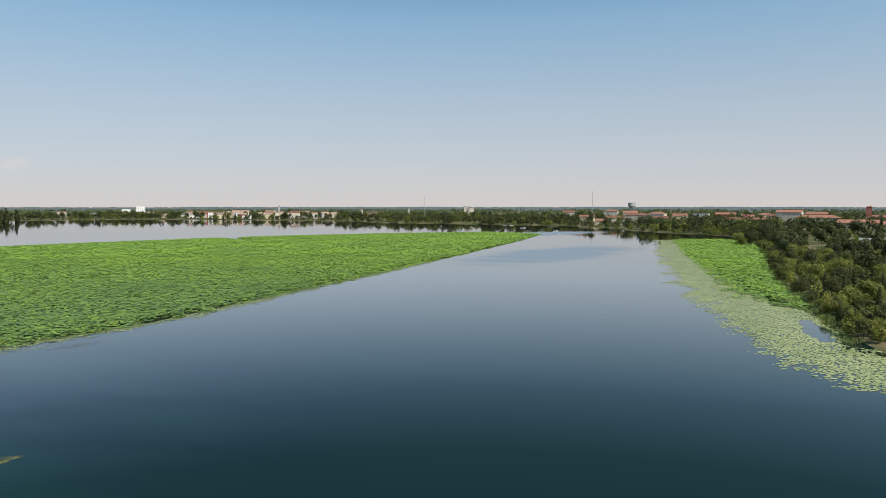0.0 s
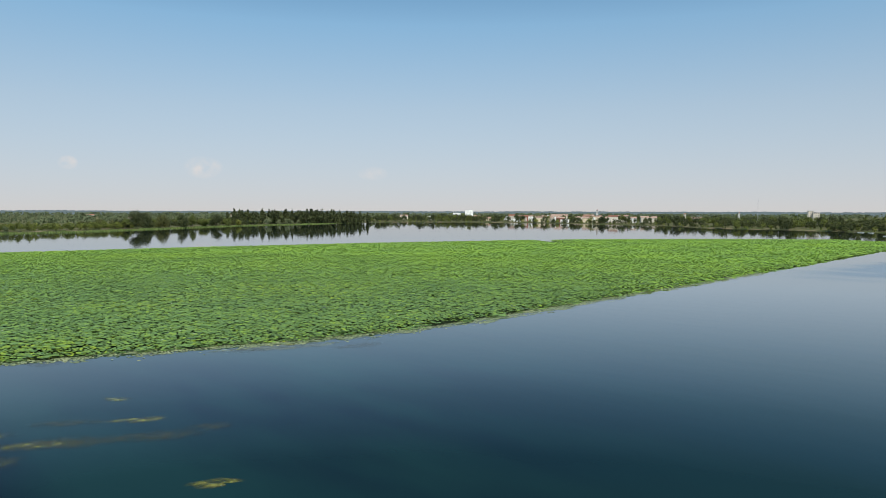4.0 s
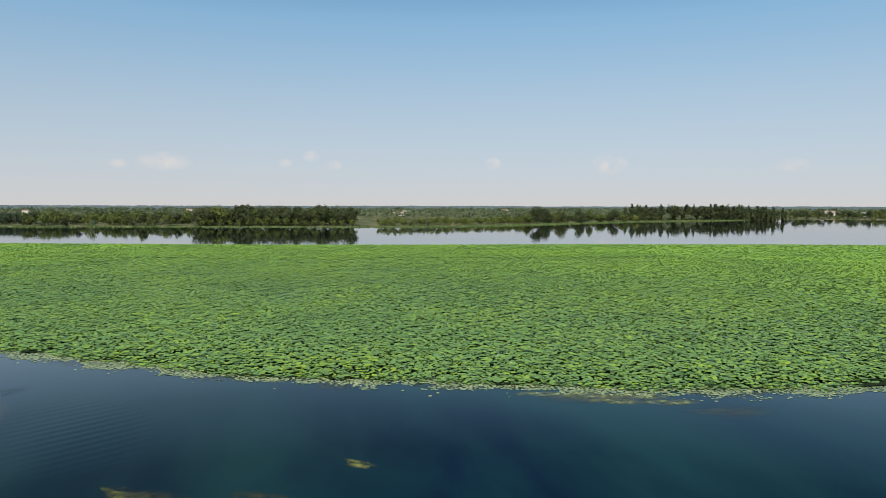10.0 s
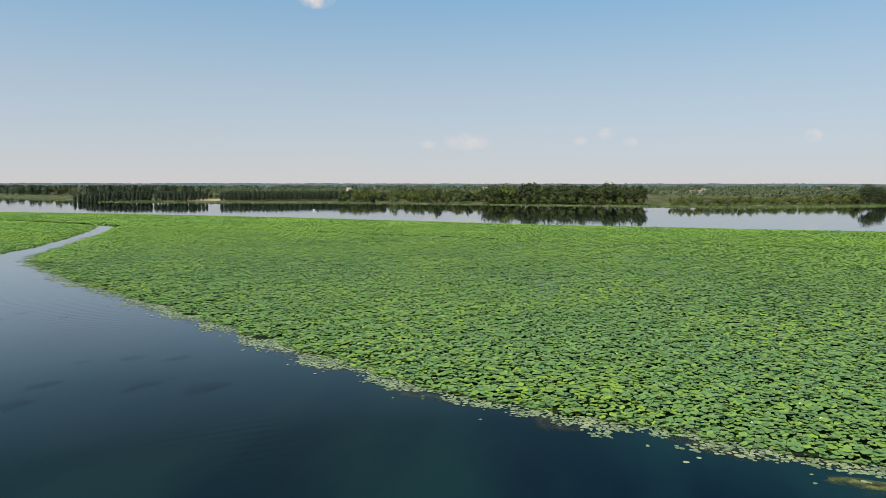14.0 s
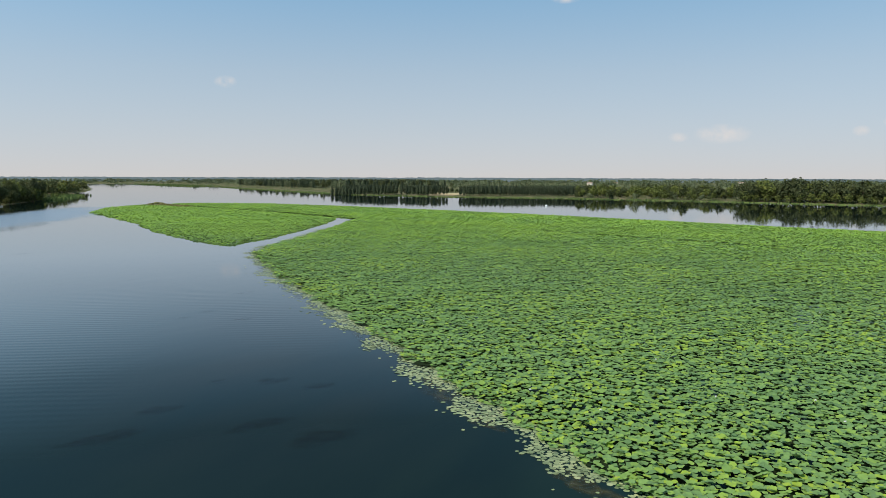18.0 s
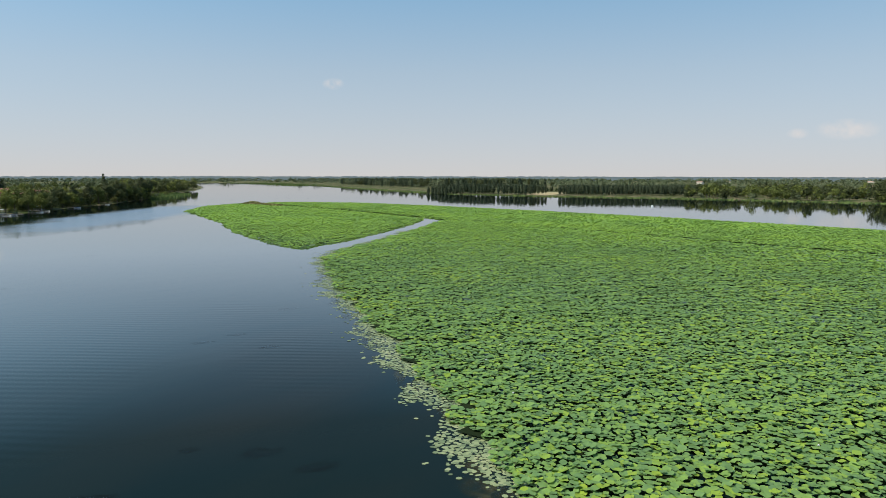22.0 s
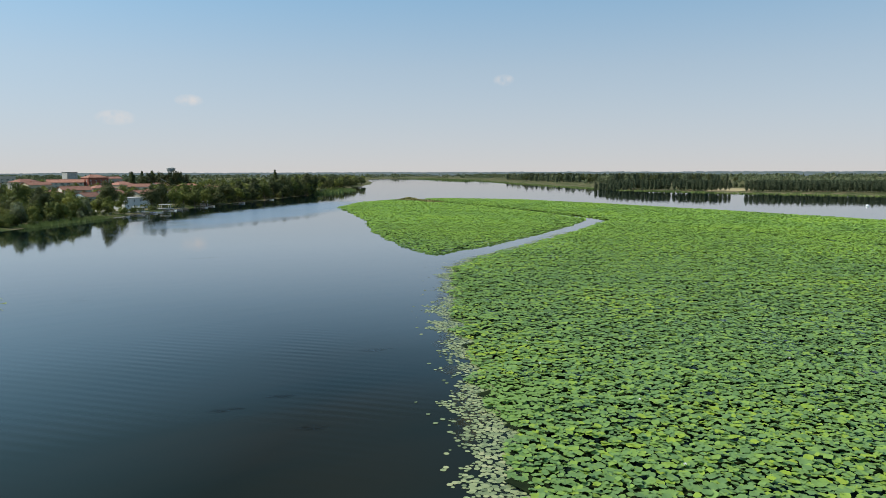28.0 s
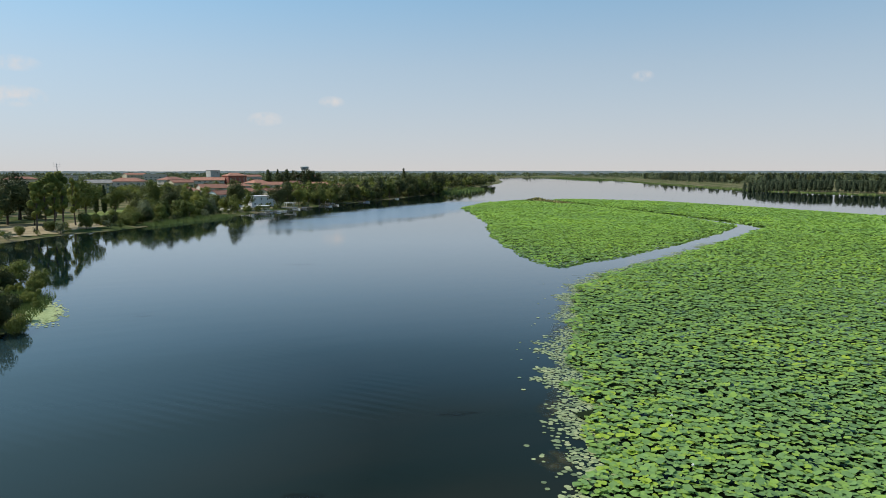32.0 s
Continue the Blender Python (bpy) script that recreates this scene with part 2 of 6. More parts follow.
LEAF_DARK = foliage("leaf_dark", [(0.0, (0.029, 0.036, 0.016)), (0.5, (0.062, 0.073, 0.027)), (1.0, (0.125, 0.13, 0.042))])
LEAF_LIGHT = foliage("leaf_light", [(0.0, (0.082, 0.10, 0.024)), (0.5, (0.165, 0.185, 0.04)), (1.0, (0.29, 0.28, 0.058))])
LEAF_MID = foliage("leaf_poplar", [(0.0, (0.032, 0.044, 0.017)), (0.5, (0.07, 0.088, 0.03)), (1.0, (0.14, 0.15, 0.048))])
LEAF_PLANTED = foliage("leaf_planted", [(0.0, (0.030, 0.042, 0.024)), (0.5, (0.055, 0.072, 0.040)), (1.0, (0.095, 0.112, 0.056))], drift=0.35)
LEAF_RUST = foliage("leaf_rust", [(0.0, (0.05, 0.052, 0.018)), (0.5, (0.10, 0.105, 0.033)), (1.0, (0.18, 0.175, 0.05))])
# far wooded rises; the bluish emission stands in for haze over the distance
HAZED_HILL = surface("far_hill_haze", (0.03, 0.04, 0.04), (0.07, 0.08, 0.08), 0.012, 1.0, 0.0, fine=9, spec=0.0)
HAZED_HILL.node_tree.nodes["Principled BSDF"].inputs["Emission Color"].default_value = (0.085, 0.112, 0.122, 1)
HAZED_HILL.node_tree.nodes["Principled BSDF"].inputs["Emission Strength"].default_value = 1.0
# grey willow leaf; on the distant woods its paleness also stands in for haze
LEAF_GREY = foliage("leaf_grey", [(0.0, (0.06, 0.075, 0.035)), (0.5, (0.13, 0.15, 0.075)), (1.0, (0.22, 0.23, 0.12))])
REED = foliage("reed_blade", [(0.0, (0.075, 0.11, 0.03)), (0.6, (0.16, 0.205, 0.06)), (1.0, (0.27, 0.29, 0.11))])
UNDER = surface("lower_leaves", (0.05, 0.10, 0.02), (0.14, 0.26, 0.045), 1.6, 0.8, 0.6, fine=4, spec=0.2)
# near-black colour painted for the shade in the gaps between lotus leaves
GAP_SHADE = surface("gap_shade_dark", (0.008, 0.014, 0.006), (0.02, 0.03, 0.01), 0.8, 1.0, spec=0.05)
BARK = surface("bark", (0.05, 0.038, 0.026), (0.13, 0.10, 0.075), 3.0, 0.9, 0.8)
ALGAE = thready("algae_mat", (0.06, 0.058, 0.016), (0.20, 0.195, 0.04), 0.95)
SUNKEN = thready("sunken_weed", (0.030, 0.031, 0.016), (0.072, 0.068, 0.030), 0.6)
WEED_RIPPLE = thready("dark_weed_ripple", (0.003, 0.004, 0.004), (0.008, 0.009, 0.008), 0.4)
EARTH = surface("dry_earth", (0.17, 0.125, 0.065), (0.34, 0.27, 0.15), 0.15, 0.95, 0.3, fine=14)
DRY = surface("dry_sedge", (0.14, 0.13, 0.04), (0.30, 0.26, 0.09), 0.8, 0.9, 0.8)
SAND = surface("pale_sand", (0.36, 0.32, 0.25), (0.52, 0.47, 0.38), 0.3, 0.95, 0.2, fine=14)
LAWN = surface("mown_grass", (0.09, 0.12, 0.028), (0.20, 0.225, 0.06), 0.12, 0.95, 0.3, fine=16, spec=0.1)
WHEAT = surface("stubble", (0.30, 0.23, 0.11), (0.48, 0.38, 0.2), 0.05, 0.9, 0.3, fine=30)
ROOF = surface("terracotta_tiles", (0.17, 0.07, 0.045), (0.33, 0.155, 0.10), 0.6, 0.85, 0.5, fine=10, vary=0.3)
ROOF_FADED = surface("faded_tiles", (0.24, 0.15, 0.11), (0.40, 0.28, 0.21), 0.6, 0.85, 0.4, fine=10, vary=0.25)
ROOF_GREY = surface("grey_roof", (0.12, 0.11, 0.10), (0.25, 0.23, 0.21), 0.6, 0.85, 0.4, vary=0.2)
PLASTER = surface("cream_plaster", (0.46, 0.39, 0.31), (0.62, 0.55, 0.46), 0.5, 0.85, 0.15, vary=0.2)
WHITE = surface("white_plaster", (0.66, 0.65, 0.62), (0.82, 0.81, 0.78), 0.4, 0.8, 0.1)
YELLOW = surface("ochre_plaster", (0.5, 0.41, 0.27), (0.64, 0.54, 0.38), 0.5, 0.85, 0.15, vary=0.15)
BRICK = surface("red_brick", (0.23, 0.07, 0.045), (0.36, 0.12, 0.08), 0.6, 0.85, 0.3, fine=16)
CONCRETE = surface("concrete", (0.3, 0.29, 0.27), (0.45, 0.44, 0.41), 0.6, 0.85, 0.3)
WOOD = surface("weathered_wood", (0.14, 0.11, 0.08), (0.32, 0.28, 0.22), 2.0, 0.85, 0.4, vary=0.25)
STEEL = surface("galvanised_steel", (0.35, 0.36, 0.37), (0.5, 0.51, 0.52), 2.0, 0.5, 0.1, metal=0.7)
BOAT_WHITE = surface("painted_hull", (0.7, 0.7, 0.68), (0.82, 0.82, 0.8), 1.0, 0.35, 0.05)
BOAT_BLUE = surface("blue_tarpaulin", (0.05, 0.12, 0.3), (0.1, 0.2, 0.42), 1.0, 0.6, 0.2)
SHUTTER = surface("dark_shutter", (0.05, 0.07, 0.05), (0.12, 0.13, 0.1), 2.0, 0.7, 0.1)
GLASS = surface("window_glass", (0.02, 0.025, 0.03), (0.05, 0.06, 0.07), 0.7, 0.08, 0.0, spec=0.7)


def water_material():
    m, n, l, b = nodes_of("lake_water")
    tc, mp = n.new("ShaderNodeTexCoord"), n.new("ShaderNodeMapping")
    l.new(tc.outputs["Object"], mp.inputs["Vector"])
    mp.inputs["Rotation"].default_value = (0, 0, radians(28))
    mp.inputs["Scale"].default_value = (0.35, 1.0, 1.0)
    ripple, swell, drift = n.new("ShaderNodeTexNoise"), n.new("ShaderNodeTexNoise"), n.new("ShaderNodeTexNoise")
    ripple.inputs["Scale"].default_value, swell.inputs["Scale"].default_value, drift.inputs["Scale"].default_value = 2.2, 0.25, 0.018
    ripple.inputs["Detail"].default_value, drift.inputs["Detail"].default_value = 3, 5
    for k in (ripple, swell, drift):
        l.new(mp.outputs[0], k.inputs["Vector"])
    depth = n.new("ShaderNodeValToRGB")
    depth.color_ramp.elements[0].position, depth.color_ramp.elements[1].position = 0.35, 0.7
    depth.color_ramp.elements[0].color = (0.0030, 0.0180, 0.0238, 1)
    depth.color_ramp.elements[1].color = (0.0070, 0.0212, 0.0172, 1)
    l.new(drift.outputs["Fac"], depth.inputs[0])
    # patchy blue stretch: reflected deep-blue sky painted into the body colour
    blue_map, sky_blue, tone = n.new("ShaderNodeMapping"), n.new("ShaderNodeTexGradient"), n.new("ShaderNodeMix")
    blue_map.vector_type = "TEXTURE"
    blue_map.inputs["Location"].default_value, blue_map.inputs["Scale"].default_value = (-46 * U, 34 * U, 0), (34 * U, 42 * U, 1)
    l.new(tc.outputs["Object"], blue_map.inputs["Vector"])
    sky_blue.gradient_type, tone.data_type = "SPHERICAL", "RGBA"
    l.new(blue_map.outputs[0], sky_blue.inputs["Vector"])
    l.new(sky_blue.outputs["Fac"], tone.inputs["Factor"])
    l.new(depth.outputs[0], tone.inputs["A"])
    patch, murk = n.new("ShaderNodeTexNoise"), n.new("ShaderNodeValToRGB")
    patch.inputs["Scale"].default_value, patch.inputs["Detail"].default_value = 0.06, 4
    l.new(mp.outputs[0], patch.inputs["Vector"])
    murk.color_ramp.elements[0].position, murk.color_ramp.elements[1].position = 0.42, 0.62
    murk.color_ramp.elements[0].color, murk.color_ramp.elements[1].color = (0.0012, 0.0070, 0.019, 1), (0.006, 0.030, 0.033, 1)
    l.new(patch.outputs["Fac"], murk.inputs[0])
    l.new(murk.outputs[0], tone.inputs["B"])
    # dark brown bottom along the bed's edge; off the point, sky reflection painted paler
    bar, shoal, brown, silt = n.new("ShaderNodeMapping"), n.new("ShaderNodeTexGradient"), n.new("ShaderNodeMix"), n.new("ShaderNodeValToRGB")
    bar.vector_type = "TEXTURE"
    bar.inputs["Location"].default_value, bar.inputs["Scale"].default_value = (-82 * U, -13 * U, 0), (58 * U, 26 * U, 1)
    bar.inputs["Rotation"].default_value = (0, 0, radians(232))
    l.new(tc.outputs["Object"], bar.inputs["Vector"])
    shoal.gradient_type, brown.data_type = "SPHERICAL", "RGBA"
    l.new(bar.outputs[0], shoal.inputs["Vector"])
    l.new(shoal.outputs["Fac"], brown.inputs["Factor"])
    l.new(tone.outputs["Result"], brown.inputs["A"])
    silt.color_ramp.elements[0].position, silt.color_ramp.elements[1].position = 0.36, 0.66
    silt.color_ramp.elements[0].color, silt.color_ramp.elements[1].color = (0.0080, 0.0125, 0.0105, 1), (0.0165, 0.0160, 0.0110, 1)
    l.new(patch.outputs["Fac"], silt.inputs[0])
    l.new(silt.outputs[0], brown.inputs["B"])
    # lighter patch painted in for brighter sky mirrored off the point
    glare_map, cloud, pale = n.new("ShaderNodeMapping"), n.new("ShaderNodeTexGradient"), n.new("ShaderNodeMix")
    glare_map.vector_type, cloud.gradient_type, pale.data_type = "TEXTURE", "SPHERICAL", "RGBA"
    glare_map.inputs["Location"].default_value, glare_map.inputs["Scale"].default_value = (-70 * U, -36 * U, 0), (24 * U, 27 * U, 1)
    l.new(tc.outputs["Object"], glare_map.inputs["Vector"])
    l.new(glare_map.outputs[0], cloud.inputs["Vector"])
    l.new(cloud.outputs["Fac"], pale.inputs["Factor"])
    l.new(brown.outputs["Result"], pale.inputs["A"])
    pale.inputs["B"].default_value = (0.040, 0.062, 0.066, 1)
    l.new(pale.outputs["Result"], b.inputs["Base Color"])
    b.inputs["Roughness"].default_value, b.inputs["Specular IOR Level"].default_value = 1.0, 0.0
    add = n.new("ShaderNodeMath")
    add.operation = "MULTIPLY_ADD"
    add.inputs[1].default_value = 3.0
    l.new(swell.outputs["Fac"], add.inputs[0])
    l.new(ripple.outputs["Fac"], add.inputs[2])
    small = n.new("ShaderNodeBump")
    small.inputs["Strength"].default_value, small.inputs["Distance"].default_value = 0.08, 0.03
    l.new(add.outputs[0], small.inputs["Height"])
    # trains of low ripples running over the calm: centre, turn and half sizes of each, plan units
    turn, wake, height = (n.new("ShaderNode" + k) for k in ("Mapping", "TexWave", "Math"))
    turn.inputs["Rotation"].default_value = (0, 0, radians(146))
    l.new(tc.outputs["Object"], turn.inputs["Vector"])
    wake.inputs["Scale"].default_value, wake.inputs["Distortion"].default_value = 0.2, 2.2
    wake.inputs["Detail Scale"].default_value, wake.inputs["Detail"].default_value = 0.3, 1.5
    wake.wave_profile = "SIN"
    l.new(turn.outputs[0], wake.inputs["Vector"])
    total = None
    for x, y, way, long, wide in ((-71, -21, 240, 27, 8), (-87, -14, 236, 17, 6), (-92, -27, 235, 9, 4), (-84, -32, 235, 8, 4), (-78, -24, 228, 25, 7), (-57, 15, 200, 8, 5)):
        zone, fade = n.new("ShaderNodeMapping"), n.new("ShaderNodeTexGradient")
        zone.vector_type = "TEXTURE"
        zone.inputs["Location"].default_value = (x * U, y * U, 0)
        zone.inputs["Rotation"].default_value, zone.inputs["Scale"].default_value = (0, 0, radians(way)), (long * U, wide * U, 1)
        l.new(tc.outputs["Object"], zone.inputs["Vector"])
        fade.gradient_type = "SPHERICAL"
        l.new(zone.outputs[0], fade.inputs["Vector"])
        if total is None:
            total = fade.outputs["Fac"]
        else:
            most = n.new("ShaderNodeMath")
            most.operation = "MAXIMUM"
            l.new(total, most.inputs[0])
            l.new(fade.outputs["Fac"], most.inputs[1])
            total = most.outputs[0]
    height.operation = "MULTIPLY"
    l.new(wake.outputs["Fac"], height.inputs[0])
    l.new(total, height.inputs[1])
    train = n.new("ShaderNodeBump")
    train.inputs["Strength"].default_value, train.inputs["Distance"].default_value = 1.0, 0.006
    l.new(height.outputs[0], train.inputs["Height"])
    l.new(small.outputs[0], train.inputs["Normal"])
    # the mirror of the surface
    gloss, mix = n.new("ShaderNodeBsdfGlossy"), n.new("ShaderNodeMixShader")
    # wind-ruffled bands, centre, turn and half sizes in plan units: there the mirror is broken
    breeze = None
    for x, y, way, long, wide in ((-170, -181, 222, 98, 22), (-30, 190, 75, 60, 22), (-60, 330, 60, 60, 20)):
        zone, fade = n.new("ShaderNodeMapping"), n.new("ShaderNodeTexGradient")
        zone.vector_type, fade.gradient_type = "TEXTURE", "SPHERICAL"
        zone.inputs["Location"].default_value = (x * U, y * U, 0)
        zone.inputs["Rotation"].default_value, zone.inputs["Scale"].default_value = (0, 0, radians(way)), (long * U, wide * U, 1)
        l.new(tc.outputs["Object"], zone.inputs["Vector"])
        l.new(zone.outputs[0], fade.inputs["Vector"])
        if breeze is None:
            breeze = fade.outputs["Fac"]
        else:
            most = n.new("ShaderNodeMath")
            most.operation = "MAXIMUM"
            l.new(breeze, most.inputs[0])
            l.new(fade.outputs["Fac"], most.inputs[1])
            breeze = most.outputs[0]
    gust, spread = n.new("ShaderNodeMath"), n.new("ShaderNodeMapRange")
    gust.operation = "MULTIPLY"
    l.new(breeze, gust.inputs[0])
    l.new(patch.outputs["Fac"], gust.inputs[1])
    spread.inputs["From Min"].default_value, spread.inputs["From Max"].default_value = 0.03, 0.26
    spread.inputs["To Min"].default_value, spread.inputs["To Max"].default_value = 0.03, 0.24
    l.new(gust.outputs[0], spread.inputs["Value"])
    l.new(spread.outputs[0], gloss.inputs["Roughness"])
    l.new(mirror_share(n, l, train.outputs[0]), mix.inputs[0])
    l.new(b.outputs[0], mix.inputs[1])
    l.new(gloss.outputs[0], mix.inputs[2])
    l.new(train.outputs[0], gloss.inputs["Normal"])
    l.new(mix.outputs[0], n["Material Output"].inputs["Surface"])
    return m


def ground_material():
    m, n, l, b = nodes_of("bank_grass")
    tc = n.new("ShaderNodeTexCoord")
    acre, tuft, dry = n.new("ShaderNodeTexNoise"), n.new("ShaderNodeTexNoise"), n.new("ShaderNodeTexNoise")
    for k, s in ((acre, 0.012), (tuft, 1.3), (dry, 0.06)):
        k.inputs["Scale"].default_value, k.inputs["Detail"].default_value = s, 4
        l.new(tc.outputs["Object"], k.inputs["Vector"])
    grass, soil, mix = n.new("ShaderNodeValToRGB"), n.new("ShaderNodeValToRGB"), n.new("ShaderNodeMix")
    grass.color_ramp.elements[0].color, grass.color_ramp.elements[1].color = (0.024, 0.035, 0.010, 1), (0.075, 0.095, 0.026, 1)
    soil.color_ramp.elements[0].color, soil.color_ramp.elements[1].color = (0.10, 0.085, 0.04, 1), (0.24, 0.19, 0.11, 1)
    l.new(tuft.outputs["Fac"], grass.inputs[0])
    l.new(tuft.outputs["Fac"], soil.inputs[0])
    span = n.new("ShaderNodeMapRange")
    span.inputs["From Min"].default_value, span.inputs["From Max"].default_value = 0.46, 0.6
    l.new(dry.outputs["Fac"], span.inputs["Value"])
    mix.data_type = "RGBA"
    l.new(span.outputs[0], mix.inputs["Factor"])
    l.new(grass.outputs[0], mix.inputs["A"])
    l.new(soil.outputs[0], mix.inputs["B"])
    l.new(mix.outputs["Result"], b.inputs["Base Color"])
    b.inputs["Roughness"].default_value = 1.0
    b.inputs["Specular IOR Level"].default_value = 0.08
    bp = n.new("ShaderNodeBump")
    bp.inputs["Strength"].default_value, bp.inputs["Distance"].default_value = 0.6, 0.2
    l.new(tuft.outputs["Fac"], bp.inputs["Height"])
    l.new(bp.outputs[0], b.inputs["Normal"])
    return m


WATER, GRASS = water_material(), ground_material()


# ---- mesh helpers ----
def sheet(name, verts, faces, material, smooth=False):
    """A mesh from arrays: every face has the same number of corners."""
    verts, faces = np.asarray(verts, np.float32), np.asarray(faces, np.int32)
    me = bpy.data.meshes.new(name)
    me.vertices.add(len(verts))
    me.vertices.foreach_set("co", verts.ravel())
    k = faces.shape[1]
    me.loops.add(faces.size)
    me.loops.foreach_set("vertex_index", faces.ravel())
    me.polygons.add(len(faces))
    me.polygons.foreach_set("loop_start", np.arange(len(faces), dtype=np.int32) * k)
    me.polygons.foreach_set("use_smooth", np.full(len(faces), smooth))
    me.update(calc_edges=True)
    me.materials.append(material)
    return me


def part(name, data, material, parent, label=""):
    if isinstance(data, bmesh.types.BMesh):
        me = bpy.data.meshes.new(name)
        data.to_mesh(me)
        data.free()
        me.materials.append(material)
    else:
        me = data
    ob = new(name, me)
    ob.parent = parent
    return tagged(ob, label)


def box(bm, x0, y0, z0, x1, y1, z1, bevel=0.0):
    made = bmesh.ops.create_cube(bm, size=1, matrix=Matrix.Translation(((x0 + x1) / 2, (y0 + y1) / 2, (z0 + z1) / 2)) @ Matrix.Diagonal((x1 - x0, y1 - y0, z1 - z0, 1)))
    if bevel:
        edges = list({e for v in made["verts"] for e in v.link_edges})
        bmesh.ops.bevel(bm, geom=edges, offset=bevel, segments=1, affect="EDGES")
    return bm


def rod(bm, a, b, r0, r1, seg=7):
    a, b = Vector(a), Vector(b)
    m = Matrix.Translation((a + b) / 2) @ (b - a).to_track_quat("Z", "Y").to_matrix().to_4x4()
    bmesh.ops.create_cone(bm, cap_ends=True, segments=seg, radius1=r0, radius2=r1, depth=(b - a).length, matrix=m)
    return bm


def signed(pts, poly):
    """Distance from points to a closed outline, positive inside."""
    pts, poly = np.asarray(pts, float), np.asarray(poly, float)
    best, inside = np.full(len(pts), 1e18), np.zeros(len(pts), bool)
    for a, b in zip(poly, np.roll(poly, -1, 0)):
        d = b - a
        k = np.clip(((pts - a) @ d) / (d @ d), 0, 1)
        best = np.minimum(best, ((pts - a - k[:, None] * d) ** 2).sum(1))
        cross = (a[1] > pts[:, 1]) != (b[1] > pts[:, 1])
        if b[1] != a[1]:
            inside ^= cross & (pts[:, 0] < a[0] + (pts[:, 1] - a[1]) / (b[1] - a[1]) * d[0])
    return np.where(inside, 1, -1) * np.sqrt(best)


def line_distance(pts, line):
    best = np.full(len(pts), 1e18)
    for a, b in zip(np.asarray(line[:-1], float), np.asarray(line[1:], float)):
        d = b - a
        k = np.clip(((pts - a) @ d) / (d @ d), 0, 1)
        best = np.minimum(best, ((pts - a - k[:, None] * d) ** 2).sum(1))
    return np.sqrt(best)


def ripple_noise(pts, size, seed):
    """Smooth noise of about -1 to 1 over the plan."""
    rng = np.random.default_rng(seed)
    out = 0
    for _ in range(7):
        a, ph, w = rng.uniform(0, 6.283), rng.uniform(0, 6.283), rng.uniform(0.6, 1.6) * 6.283 / size
        out = out + np.sin(pts[:, 0] * w * math.cos(a) + pts[:, 1] * w * math.sin(a) + ph)
    return out / 3.2


# ---- ground and lake ----
EAST_BANK = [(18, 63), (15.8, 72), (16.4, 90), (16.6, 105), (16.8, 123), (17.5, 140), (21.5, 185), (24.5, 220), (26, 262), (23, 295), (22, 330), (0, 352), (-22, 389),
    (-41, 440), (-70, 470), (-110, 480), (-154, 500), (-226, 515), (-260, 555), (-366, 588), (-440, 590), (-500, 575), (-545, 530)]
FAR_SHORE = [(-558, 470), (-512, 364), (-488, 284), (-440, 205), (-408, 150), (-402, 110), (-406, 72), (-425, 0), (-436, -60), (-440, -100),
    (-436, -140), (-433, -180), (-448, -267), (-505, -360), (-600, -510), (-690, -640), (-770, -760), (-860, -960)]
SOUTH_BANK = [(-900, -1080), (-800, -1060), (-640, -830), (-525, -650), (-450, -545), (-330, -400), (-285, -345), (-262, -320), (-197, -256), (-155, -218),
    (-136, -199), (-117, -178), (-104, -165), (-93, -152)]
HOME_BANK = [(-82, -143), (-72, -131), (-55, -118), (-50, -100), (-60, -87), (-74, -83), (-79, -78), (-79.5, -72), (-78.5, -64), (-77, -57),
    (-74, -51), (-60, -44), (-35, -38), (0, -36), (26, -20), (34, 10), (30, 40)]
LAKE = np.array(EAST_BANK + FAR_SHORE + SOUTH_BANK + HOME_BANK) * U


def land_height(pts):
    pts = np.asarray(pts, float)
    inland = -signed(pts, LAKE)
    z = np.where(inland > 0, 0.05 + 0.75 * (1 - np.exp(-np.maximum(inland, 0) / 3.0)), inland * 0.3)
    return np.maximum(z, -2.5) + np.where(inland > 2, 0.12 * ripple_noise(pts, 25, 3), 0)


def height_at(x, y):
    return float(land_height([(x, y)])[0])


gx = U * np.r_[-2500, -2100, -1700, -1400, -1150, np.arange(-900, -240, 12), np.arange(-240, 110, 5), np.arange(110, 330, 22), 500, 800, 1300, 2000, 2500]
gy = U * np.r_[-2500, -2100, -1700, -1300, np.arange(-1120, -300, 12), np.arange(-300, 300, 5), np.arange(300, 640, 9), np.arange(660, 900, 25), 1100, 1500, 2000, 2500]
gxx, gyy = np.meshgrid(gx, gy)
plan = np.c_[gxx.ravel(), gyy.ravel()]
i = (np.arange(len(gy) - 1)[:, None] * len(gx) + np.arange(len(gx) - 1)).ravel()
ground = new("ground", sheet("ground", np.c_[plan, land_height(plan)], np.c_[i, i + 1, i + 1 + len(gx), i + len(gx)], GRASS, True))
tagged(ground, "flat grassy lake banks with dry patches", "ground", kind="structure")
wv = [(-2000, -2600, 0), (300, -2600, 0), (300, 1500, 0), (-2000, 1500, 0)]
lake = new("water", sheet("water", wv, [(0, 1, 2, 3)], WATER))
tagged(lake, "calm dark blue-green lake water reflecting the sky", "lake", kind="structure")

# ---- lotus beds ----
BED_EDGE = [(-57, 325), (-54, 250), (-53, 171), (-53, 118), (-53, 88), (-53, 72), (-54, 60), (-57, 48), (-61, 38), (-64, 30),
    (-68, 21), (-74, 13), (-80, 5), (-85, -1), (-91, -9), (-97, -17), (-102, -24), (-108, -32), (-114, -39), (-121, -47),
    (-126, -52), (-134, -57), (-150, -63.5), (-175, -75), (-209, -91)]
